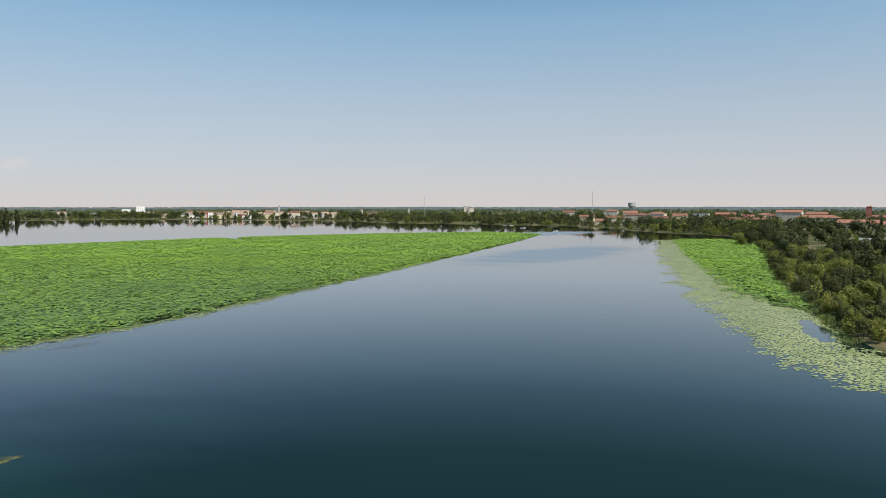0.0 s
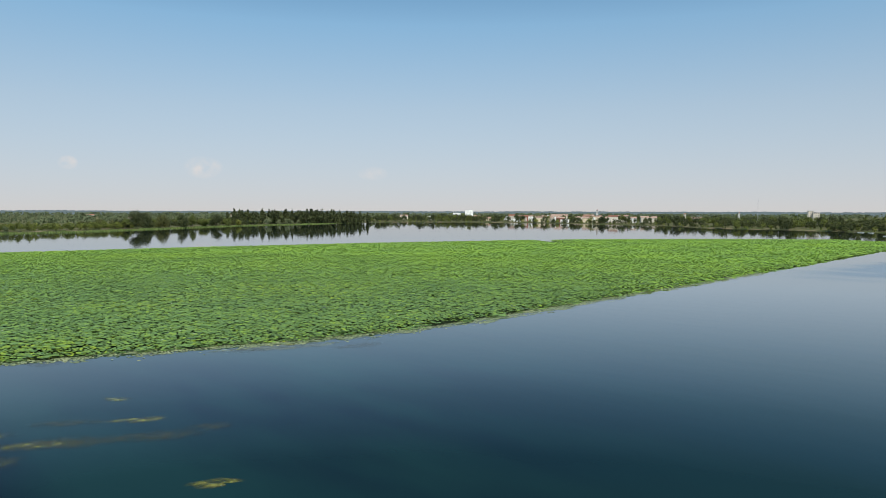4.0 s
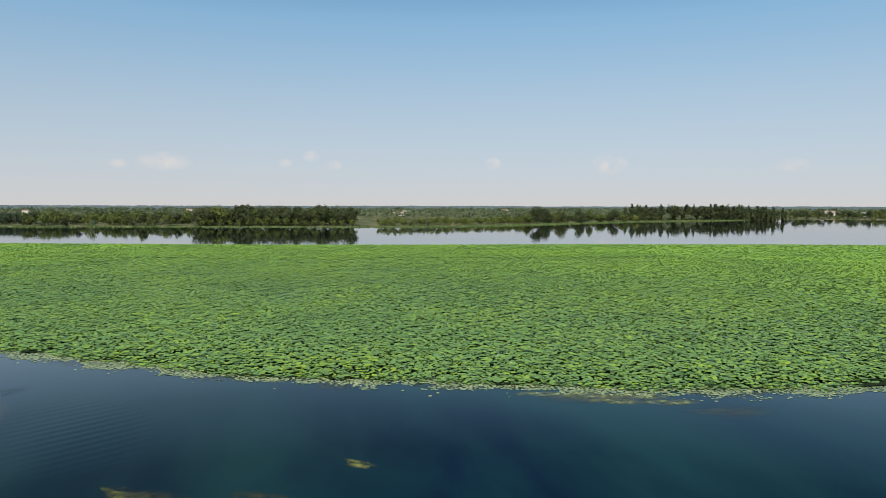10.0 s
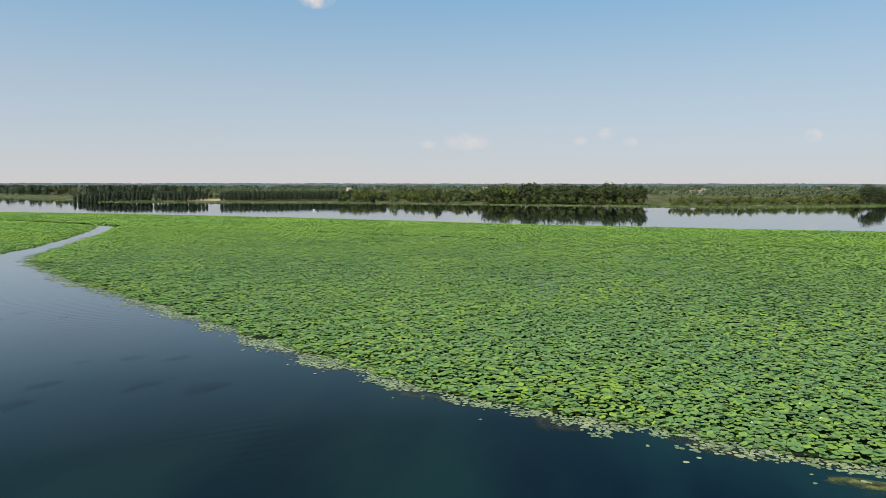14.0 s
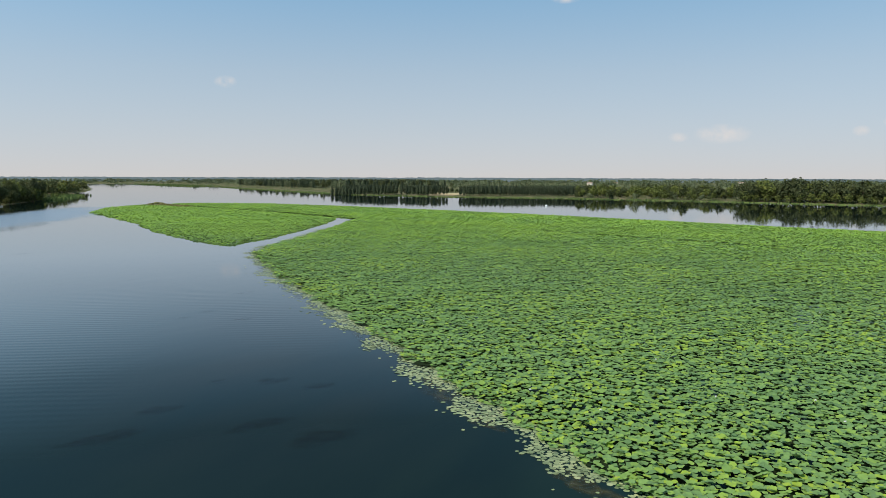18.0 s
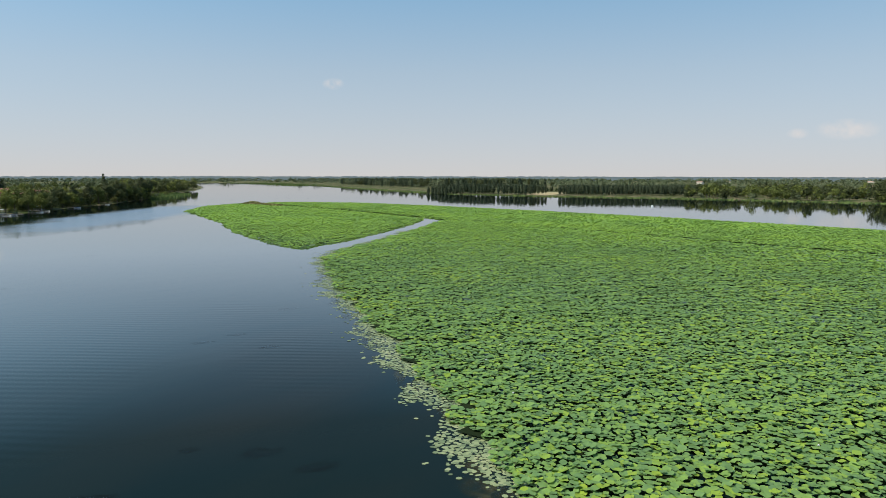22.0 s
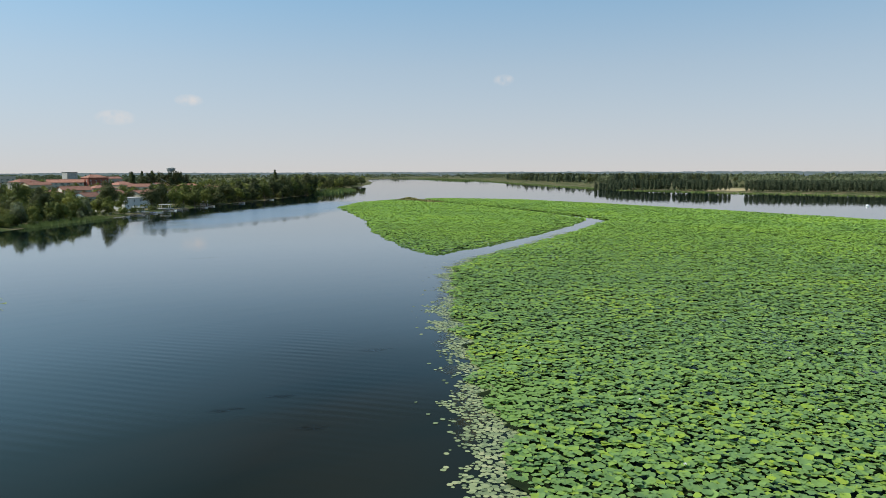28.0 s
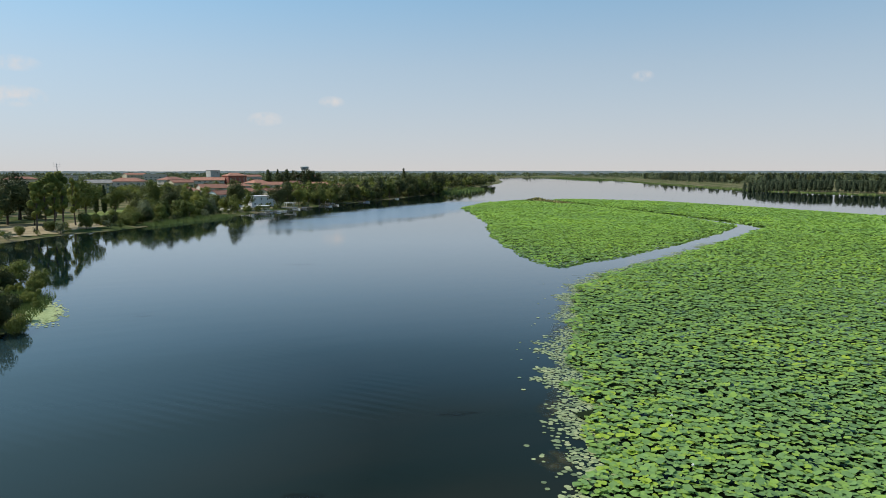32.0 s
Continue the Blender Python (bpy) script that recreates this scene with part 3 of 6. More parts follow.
BED_BACK = [(-214, -98), (-228, -133), (-245, -186), (-260, -229), (-272, -222), (-285, -188), (-279, -142), (-267, -86), (-255, -43), (-244, -10),
    (-232, 25), (-222, 70), (-213, 120), (-198, 180), (-180, 228), (-174, 245), (-150, 229), (-148.5, 230.5), (-171.5, 250), (-160, 268),
    (-125, 310), (-88, 342)]
BED = np.array(BED_EDGE + BED_BACK) * U
ISLAND = np.array([(-134, -64), (-141, -66), (-151, -69.5), (-167, -76), (-187, -85), (-209, -97), (-225, -134), (-242, -187), (-256, -229), (-246, -228), (-218, -214),
          (-194, -188), (-180, -157), (-168, -133), (-158, -117), (-149, -102), (-139, -81), (-134, -69)]) * U
FURROW = np.array([(-209, -91), (-205, -66), (-194, -38), (-184, -8), (-176, 17), (-168, 60), (-158, 110)]) * U
FLIGHT = np.array([(0, 0), (-8, 17), (-17, 24), (-29, 29), (-45, 28), (-60, 20), (-72, 11), (-79, 4)]) * U


def discs(at, size, seg, rng, cup=0.16, tilt=0.2, wave=0.07, smooth=True):
    """Many leaves in one mesh: fans of seg triangles, cupped, tilted and wavy at the rim."""
    n = len(at)
    ang = np.arange(seg) * 2 * math.pi / seg + rng.uniform(0, 6.28, (n, 1))
    r = size[:, None] / 2 * (1 + 0.07 * np.sin(2 * ang + rng.uniform(0, 6.28, (n, 1))) + rng.normal(0, 0.03, (n, seg)))
    x, y = r * np.cos(ang), r * np.sin(ang)
    tx, ty = rng.normal(0, tilt, (n, 1)), rng.normal(0, tilt, (n, 1))
    z = tx * x + ty * y + wave * size[:, None] * np.sin(3 * ang + rng.uniform(0, 6.28, (n, 1)))
    ring = np.stack([x + at[:, :1], y + at[:, 1:2], z + at[:, 2:3]], -1)
    mid = at + np.c_[np.zeros((n, 2)), -cup * size * rng.uniform(-0.2, 1.0, n)]
    v = np.concatenate([mid[:, None], ring], 1).reshape(-1, 3)
    k = np.arange(seg)
    f = np.stack([0 * k, 1 + k, 1 + (k + 1) % seg], -1)[None] + (np.arange(n) * (seg + 1))[:, None, None]
    return v, f.reshape(-1, 3)


def scatter(poly, step, rng):
    lo, hi = np.min(poly, 0) - 3, np.max(poly, 0) + 3
    a, b = np.meshgrid(np.arange(lo[0], hi[0], step), np.arange(lo[1], hi[1], step))
    return np.c_[a.ravel(), b.ravel()] + rng.uniform(-0.5, 0.5, (a.size, 2)) * step


def lotus_bed(poly, seed, label, single=None, ragged=1.0, fringe=0.0):
    rng = np.random.default_rng(seed)
    bed = tagged(new("lotus_bed"), label, "lotus bed")
    near_all = []
    for lo, hi, step, size, seg in ((0, 72, 0.47, 0.68, 9), (72, 155, 0.51, 0.70, 6), (155, 270, 0.63, 0.85, 4), (270, 1500, 1.0, 1.45, 4)):
        at = scatter(poly, step, rng)
        d = np.maximum(line_distance(at, FLIGHT) + 14 * ripple_noise(at, 24, 9), 0)
        at = at[(d >= lo) & (d < hi)]
        if not len(at):
            continue
        edge = signed(at, poly) + ragged * (0.8 * ripple_noise(at, 11, seed + 5) + 0.5 * ripple_noise(at, 3.3, seed + 6))
        edge = edge - fringe * (1.5 + 0.8 * ripple_noise(at, 8, 51))
        keep = (edge > 0) & (line_distance(at, FURROW) + 1.1 * ripple_noise(at, 13, 8) > 1.2)
        at, edge = at[keep], edge[keep]
        if not len(at):
            continue
        z = 0.14 + 0.86 * (1 - np.exp(-edge / 3.5)) + 0.09 * ripple_noise(at, 5, 11) + (0.07 if lo < 200 else 0.03) * ripple_noise(at, 1.9, 12) + rng.normal(0, 0.085, len(at))
        pts = np.c_[at, np.maximum(z, 0.1)]
        dia = size * rng.uniform(0.62, 1.22, len(at))
        if single is not None and lo == 0:
            order = np.argsort(((at - np.array(single)) ** 2).sum(1))
            near_all = list(zip(pts[order[:300]], dia[order[:300]]))
            pts, dia = pts[order[300:]], dia[order[300:]]
        v, f = discs(pts, dia, seg, rng, 0.15, 0.13 if lo < 100 else 0.2, 0.07)
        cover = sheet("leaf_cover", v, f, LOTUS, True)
        cover.materials.append(LOTUS_FAR_LIT)
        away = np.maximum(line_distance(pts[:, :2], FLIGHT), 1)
        # the farther from the path, the more leaves take the painted sunlit copy
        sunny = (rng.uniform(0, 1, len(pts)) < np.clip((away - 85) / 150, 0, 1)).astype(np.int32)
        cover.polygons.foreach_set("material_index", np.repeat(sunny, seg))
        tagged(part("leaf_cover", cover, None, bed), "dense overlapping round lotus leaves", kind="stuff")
    cells = scatter(poly, 4.0, np.random.default_rng(1))
    lo = np.min(poly, 0)
    cells = np.round((cells - lo) / 4.0) * 4.0 + lo
    cells = np.unique(cells, axis=0)
    cells = cells[(signed(cells, poly) > 3.2) & (line_distance(cells, FURROW) > 4.5)]
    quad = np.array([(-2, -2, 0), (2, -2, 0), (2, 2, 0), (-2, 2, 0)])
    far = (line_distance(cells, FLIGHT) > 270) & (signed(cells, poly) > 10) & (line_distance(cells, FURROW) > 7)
    # the nearer sheet is dark in place of shade under the leaves
    for name, some, z, material, note in (("undergrowth", cells[~far], 0.2, GAP_SHADE, "dark sheet beneath the leaves, painted as their shade"),
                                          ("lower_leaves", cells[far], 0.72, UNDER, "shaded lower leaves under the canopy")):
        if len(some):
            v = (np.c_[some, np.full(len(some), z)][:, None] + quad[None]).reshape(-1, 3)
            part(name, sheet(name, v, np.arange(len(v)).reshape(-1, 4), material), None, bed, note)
    forms = []
    for k in range(6):
        v, f = discs(np.zeros((1, 3)), np.array([1.0]), 12, np.random.default_rng(40 + k), tilt=0.1)
        forms.append(sheet("lotus_leaf", v, f, LOTUS, True))
    for k, (p, s) in enumerate(near_all):
        leaf = part("lotus_leaf", forms[k % 6], None, bed)
        leaf.matrix_basis = Matrix.LocRotScale(Vector(p), Euler((0, 0, k * 2.4)), (s, s, s))
    return bed


lotus_bed(BED, 21, "broad bed of green lotus leaves standing above the lake", single=(-94 * U, -12 * U), fringe=1.0)
lotus_bed(ISLAND, 22, "rounded lotus bed set apart by a narrow water channel")


def pads(name, at, size, seg, rng, label, material=None):
    z = 0.012 + rng.uniform(0, 0.035, len(at))
    v, f = discs(np.c_[at, z], size, seg, rng, cup=0.0, tilt=0.01, wave=0.006)
    return tagged(new(name, sheet(name, v, f, material or PAD)), label, "lily pads", kind="stuff")


rng = np.random.default_rng(5)
at = scatter(BED[2:24], 0.36, rng)
side = signed(at, BED) + 1.5 * ripple_noise(at, 14, 31) + 1.0 * ripple_noise(at, 4, 32) + 0.3
at = at[(signed(at, BED) < 4.2) & (side > -4.0) & (rng.uniform(0, 1, len(at)) < np.clip(0.66 + side * 0.48, 0.012, 0.97)) & (line_distance(at, FLIGHT) < 240)]
pads("lily_pads", at, rng.uniform(0.25, 0.56, len(at)), 7, rng, "pale floating lily pads fringing the lotus bed")

LILY = np.array([(18, 290), (-6, 285), (-4.5, 220), (-2.7, 161), (0.7, 109), (3.8, 92), (6.3, 70.5), (9.2, 60), (12, 56.5), (20, 56), (22, 63), (16, 73), (16.5, 90), (16.8, 125), (21.5, 186), (25.5, 262)]) * U
REEDY = np.array([(21, 291), (1, 287), (3.5, 220), (6.2, 163), (9, 114), (12, 100), (16.4, 97), (16.6, 110), (16.9, 125), (17.6, 141), (21.6, 186), (24.6, 221), (26, 262)]) * U
at = scatter(LILY, 0.42, rng)
side = signed(at, LILY) + 2.8 * ripple_noise(at, 26, 33) + 1.8 * ripple_noise(at, 8, 34)
pool = np.hypot(at[:, 0] / U - 14.3, (at[:, 1] / U - 80) / 6.0) + 0.3 * ripple_noise(at, 6, 35) > 1.25
at = at[pool & (side > 0) & (signed(at, REEDY) < 4) & (rng.uniform(0, 1, len(at)) < np.clip(0.05 + side * 0.2, 0, 0.97))]
pads("lily_pads", at, rng.uniform(0.34, 0.72, len(at)), 5, rng, "pale yellow-green lily pads drifting off the bank", PAD_GREEN)
lotus_bed(REEDY, 25, "dark green lotus bed against the wooded bank", ragged=3.2)
at = np.array((-78.3, -62.5)) * U + rng.normal(0, 1, (2100, 2)) * (1.2, 3.6)
pads("lily_pads", at, rng.uniform(0.3, 0.6, len(at)), 8, rng, "small patch of yellowish lily pads by the reeds", PAD_GREEN)


# ---- plants ----
def crown(name, lobes, n, leaf, material, seed):
    """A crown of n loose leaf clumps over overlapping lobes (centre, radii)."""
    rng = np.random.default_rng(seed)
    lobes = np.array(lobes, float)
    w = (lobes[:, 3] * lobes[:, 4] * lobes[:, 5]) ** 0.667
    pick = rng.choice(len(lobes), n, p=w / w.sum())
    d = rng.normal(0, 1, (n, 3))
    d /= np.linalg.norm(d, axis=1, keepdims=True)
    r = rng.uniform(0.25, 1.08, n) ** 0.45
    c = lobes[pick, :3] + d * lobes[pick, 3:] * r[:, None]
    nrm = d * 1.6 + rng.normal(0, 0.3, (n, 3)) + (0, 0, 0.2)
    nrm /= np.linalg.norm(nrm, axis=1, keepdims=True)
    a = np.cross(nrm, rng.normal(0, 1, (n, 3)))
    a /= np.linalg.norm(a, axis=1, keepdims=True)
    b = np.cross(nrm, a)
    s = leaf * rng.uniform(0.6, 1.3, (n, 1))
    a, b = a * s, b * s * rng.uniform(0.5, 0.9, (n, 1))
    lift = nrm * s * 0.25
    v = np.stack([c - a, c - b + lift, c + a, c + b + lift], 1).reshape(-1, 3)
    return sheet(name, v, np.arange(4 * n).reshape(-1, 4), material)


def trunk(h, r, fork, seed, spread=0.25):
    bm, rng = bmesh.new(), random.Random(seed)
    lean = rng.uniform(-0.03, 0.03) * h
    rod(bm, (0, 0, -0.3), (lean, 0, h * fork), r, r * 0.7)
    rod(bm, (lean, 0, h * fork - 0.05), (lean * 1.5, 0, h * 0.85), r * 0.7, r * 0.15)
    for k in range(5):
        a, z = k * 1.3 + rng.uniform(0, 1), h * (fork + k * 0.06)
        rod(bm, (lean, 0, z), (math.cos(a) * h * spread, math.sin(a) * h * spread, z + h * rng.uniform(0.15, 0.3)), r * 0.4, r * 0.08, 5)
    return bm


def lobes_of(kind, h, seed):
    rng = random.Random(seed)
    out = []
    if kind == "broad":
        out = [(0, 0, h * 0.6, h * 0.24, h * 0.24, h * 0.33)]
        for k in range(8):
            a, z = k * 0.785 + rng.uniform(0, 0.6), h * rng.uniform(0.3, 0.76)
            q, r = h * rng.uniform(0.16, 0.28), h * rng.uniform(0.13, 0.2)
            out.append((math.cos(a) * q, math.sin(a) * q, z, r, r, r * rng.uniform(0.75, 1.0)))
        out.append((h * 0.05, 0, h * 0.9, h * 0.13, h * 0.13, h * 0.12))
    elif kind == "poplar":
        for k in range(7):
            z = h * (0.2 + 0.11 * k)
            r = h * (0.155, 0.17, 0.17, 0.16, 0.14, 0.12, 0.09)[k]
            out.append((rng.uniform(-0.04, 0.04) * h, rng.uniform(-0.04, 0.04) * h, z, r, r, h * 0.12))
    elif kind == "planted":
        for k in range(8):
            r = h * (0.12, 0.15, 0.17, 0.175, 0.17, 0.16, 0.145, 0.11)[k]
            out.append((rng.uniform(-0.03, 0.03) * h, rng.uniform(-0.03, 0.03) * h, h * (0.2 + 0.1 * k), r, r, h * 0.1))
    elif kind == "slender":
        for k in range(9):
            a, z = k * 2.4 + rng.uniform(0, 0.7), h * (0.34 + 0.075 * k)
            q, r = h * rng.uniform(0.03, 0.1), h * rng.uniform(0.045, 0.078)
            out.append((math.cos(a) * q, math.sin(a) * q, z, r, r, r * 1.2))
    elif kind == "column":
        for k in range(7):
            r = h * (0.085, 0.1, 0.105, 0.1, 0.085, 0.065, 0.035)[k]
            out.append((0, 0, h * (0.14 + 0.125 * k), r, r, h * 0.1))
    elif kind == "conifer":
        for k in range(8):
            r = h * 0.24 * (1 - k / 8.5)
            out.append((rng.uniform(-0.02, 0.02) * h, 0, h * (0.2 + 0.1 * k), r, r, h * 0.06))
    elif kind == "bush":
        for k in range(7):
            a, q = k * 0.9 + rng.uniform(0, 0.5), h * rng.uniform(0.08, 0.26)
            r = h * rng.uniform(0.2, 0.3)
            out.append((math.cos(a) * q, math.sin(a) * q, h * rng.uniform(0.22, 0.72), r, r, r))
    elif kind == "willow":
        out = [(0, 0, h * 0.7, h * 0.28, h * 0.28, h * 0.24)]
        for k in range(9):
            a = k * 0.7 + rng.uniform(0, 0.4)
            out.append((math.cos(a) * h * 0.28, math.sin(a) * h * 0.28, h * rng.uniform(0.35, 0.5), h * 0.1, h * 0.1, h * 0.26))
    return out


KINDS = {
    "planted": ("poplar", LEAF_PLANTED, "even planted poplar with a full blunt crown"),
    "rust": ("tree", LEAF_RUST, "broad tree with brownish olive leaves"),
    "slender": ("tree", LEAF_LIGHT, "slender light green tree with a bare lower trunk"),
    "dark_bush": ("tree", LEAF_DARK, "dense dark tree leafy down to the ground"),
    "broad": ("tree", LEAF_BROAD, "leafy broad-crowned tree on the lake bank"), "dark": ("tree", LEAF_DARK, "dark green broad-crowned tree on the bank"),
    "light": ("tree", LEAF_LIGHT, "light green loose-crowned tree on the bank"), "poplar": ("poplar", LEAF_MID, "tall poplar in a planted row"),
    "column": ("cypress", LEAF_DARK, "dark narrow columnar tree among the houses"), "conifer": ("conifer", LEAF_DARK, "dark pointed conifer behind the bank"),
    "bush": ("bush", LEAF_BROAD, "rounded green bush at the water's edge"), "grey_bush": ("willow_bush", LEAF_GREY, "grey-green willow bush on the shore"),
    "willow": ("willow", LEAF_LIGHT, "light green drooping willow by the water"), "light_bush": ("bush", LEAF_LIGHT, "yellow-green bush on the lake bank"),
}
SHAPE = {"rust": "bush", "dark_bush": "bush", "dark": "broad", "light": "broad", "grey_bush": "bush", "light_bush": "bush"}
STOCK = {}
PER = {"near": (2600, 0.0205), "mid": (760, 0.037), "stand": (380, 0.053), "far": (170, 0.080)}


def plant(kind, x, y, h, lod="mid"):
    """A plant of a kind, h metres high, standing at (x, y)."""
    rnd = random.Random(int(x * 31 + y * 17))
    key = (kind, lod, rnd.randrange(3 if lod != "near" else 2))
    m = Matrix.LocRotScale((x, y, height_at(x, y) - 0.05), Euler((0, 0, rnd.uniform(0, 6.28))), [h / 10 * rnd.uniform(0.9, 1.12) for _ in range(2)] + [h / 10])
    if key in STOCK:
        k = STOCK[key].scale
        return copy_thing(STOCK[key], m @ Matrix.Diagonal((1 / k[0], 1 / k[1], 1 / k[2], 1)))
    name, material, label = KINDS[kind]
    shape = SHAPE.get(kind, kind)
    ob = tagged(new(name), label, name.replace("_", " "), group=name.replace("_", " ") + " planting on the banks")
    n, leaf = PER[lod]
    seed = 100 + sum(map(ord, kind)) + key[2]
    part("crown", crown("crown", lobes_of(shape, 10, seed), n, leaf * (15 if shape == "bush" else 11), material, seed), None, ob)
    slim = shape in ("poplar", "column", "conifer", "slender")
    if shape == "bush":
        part("stem", trunk(6, 0.16, 0.2, seed, 0.35), BARK, ob)
    else:
        part("trunk", trunk(10, 0.2 if slim else 0.26, 0.28, seed, 0.08 if slim else 0.22), BARK, ob)
    STOCK[key] = ob
    ob.matrix_basis = m
    return ob


def put(kind, x, y, h, lod="mid"):
    """The same, by the plan's units."""
    return plant(kind, x * U, y * U, h * U, lod)


FORMS = {}


def form(kind, k, lod):
    """Corners of one crown and of a plain tapered trunk, for joined stands."""
    if (kind, k, lod) not in FORMS:
        shape = SHAPE.get(kind, kind)
        me = crown("form", lobes_of(shape, 10, 300 + k), PER[lod][0], PER[lod][1] * 10, KINDS[kind][1], 300 + k)
        v = np.empty(len(me.vertices) * 3, np.float32)
        me.vertices.foreach_get("co", v)
        bpy.data.meshes.remove(me)
        c = [(math.cos(a) * 0.2, math.sin(a) * 0.2) for a in (0.3, 1.87, 3.44, 5.01)]
        t = [(c[i][0] * s, c[i][1] * s, z) for i in range(4) for i, s, z in ((i, 1, -0.3), ((i + 1) % 4, 1, -0.3), ((i + 1) % 4, 0.5, 5.5), (i, 0.5, 5.5))]
        FORMS[kind, k, lod] = np.concatenate([v.reshape(-1, 3), np.array(t)])
    return FORMS[kind, k, lod]


def stand(name, trees, label, category="wood", lod="far"):
    """Many trees too far off to pick apart, joined: trees are (kind, x, y, h) in metres."""
    at = np.array([t[1:] for t in trees])
    ground_z = land_height(at[:, :2])
    mats = [KINDS[k][1] for k in dict.fromkeys(t[0] for t in trees)]
    mats = list(dict.fromkeys(mats)) + [BARK]
    rnd, v, which = random.Random(len(trees)), [], []
    for (kind, x, y, h), z in zip(trees, ground_z):
        q = form(kind, rnd.randrange(4), lod)
        a, s, wide = rnd.uniform(0, 6.28), h / 10, rnd.uniform(0.88, 1.15)
        c, d = math.cos(a) * s * wide, math.sin(a) * s * wide
        v.append(np.c_[q[:, 0] * c - q[:, 1] * d + x, q[:, 0] * d + q[:, 1] * c + y, q[:, 2] * s + z])
        which += [mats.index(KINDS[kind][1])] * (len(q) // 4 - 4) + [len(mats) - 1] * 4
    v = np.concatenate(v)
    me = sheet(name, v, np.arange(len(v)).reshape(-1, 4), mats[0])
    for m in mats[1:]:
        me.materials.append(m)
    me.polygons.foreach_set("material_index", np.array(which, np.int32))
    return tagged(new(name, me), label, category, kind="stuff")


def reeds(at, h, rng, label, name="reeds", material=None):
    n = len(at)
    z = np.maximum(land_height(at), -0.1)
    hh = h * rng.uniform(0.6, 1.15, n)
    a = rng.uniform(0, 6.28, n)
    w = 0.05 + 0.03 * hh
    dx, dy = np.cos(a) * w, np.sin(a) * w
    bx, by = rng.normal(0, 0.18, n) * hh, rng.normal(0, 0.18, n) * hh
    lo = np.c_[at, z]
    v = np.stack([lo + np.c_[-dx, -dy, 0 * z], lo + np.c_[dx, dy, 0 * z], lo + np.c_[bx * 0.4 + dx * 0.7, by * 0.4 + dy * 0.7, hh * 0.65], lo + np.c_[bx, by, hh]], 1).reshape(-1, 3)
    return tagged(new(name, sheet(name, v, np.arange(4 * n).reshape(-1, 4), material or REED)), label, "reeds", kind="stuff")


def along(line, spread, n, rng, off=0.0):
    line = np.array(line, float)
    seg = np.linalg.norm(np.diff(line, axis=0), axis=1)
    k = rng.choice(len(seg), n, p=seg / seg.sum())
    t = rng.uniform(0, 1, (n, 1))
    d = np.diff(line, axis=0)[k]
    nrm = np.c_[-d[:, 1], d[:, 0]] / np.linalg.norm(d, axis=1, keepdims=True)
    return line[k] + t * d + nrm * (off + rng.normal(0, spread, (n, 1)))


HOUSES = []


def free(x, y, room=5.0):
    return all((x - hx) ** 2 + (y - hy) ** 2 > (r + room) ** 2 for hx, hy, r in HOUSES)


# ---- houses ----
def prism(bm, w, d, z0, z1):
    """A gable body: ridge along x."""
    a = [bm.verts.new(p) for p in ((-w / 2, -d / 2, z0), (-w / 2, d / 2, z0), (-w / 2, 0, z1), (w / 2, -d / 2, z0), (w / 2, d / 2, z0), (w / 2, 0, z1))]
    for f in ((0, 2, 1), (3, 4, 5), (0, 3, 5, 2), (1, 2, 5, 4)):
        bm.faces.new([a[k] for k in f])
    return bm


def slab(bm, corners, thick):
    lo = [bm.verts.new(p) for p in corners]
    hi = [bm.verts.new((p[0], p[1], p[2] + thick)) for p in corners]
    n = len(corners)
    bm.faces.new(lo[::-1])
    bm.faces.new(hi)
    for k in range(n):
        bm.faces.new((lo[k], lo[(k + 1) % n], hi[(k + 1) % n], hi[k]))


def window_meshes():
    bm = bmesh.new()
    for x0, z0, x1, z1 in ((-0.55, -0.75, -0.45, 0.75), (0.45, -0.75, 0.55, 0.75), (-0.45, 0.65, 0.45, 0.75), (-0.45, -0.75, 0.45, -0.65), (-0.03, -0.65, 0.03, 0.65)):
        box(bm, x0, -0.08, z0, x1, 0.04, z1)
    fr = bpy.data.meshes.new("window_frame")
    bm.to_mesh(fr)
    fr.materials.append(WHITE)
    bm = box(bmesh.new(), -0.45, -0.03, -0.65, 0.45, 0.0, 0.65)
    pane = bpy.data.meshes.new("pane")
    bm.to_mesh(pane)
    pane.materials.append(GLASS)
    bm = bmesh.new()
    for s in (-1, 1):
        box(bm, s * 0.85 - 0.28, -0.07, -0.78, s * 0.85 + 0.28, -0.02, 0.78)
        for k in range(5):
            box(bm, s * 0.85 - 0.24, -0.09, -0.66 + k * 0.3, s * 0.85 + 0.24, -0.071, -0.5 + k * 0.3)
    sh = bpy.data.meshes.new("shutters")
    bm.to_mesh(sh)
    sh.materials.append(SHUTTER)
    return fr, pane, sh


FRAME, PANE, SHUT = window_meshes()


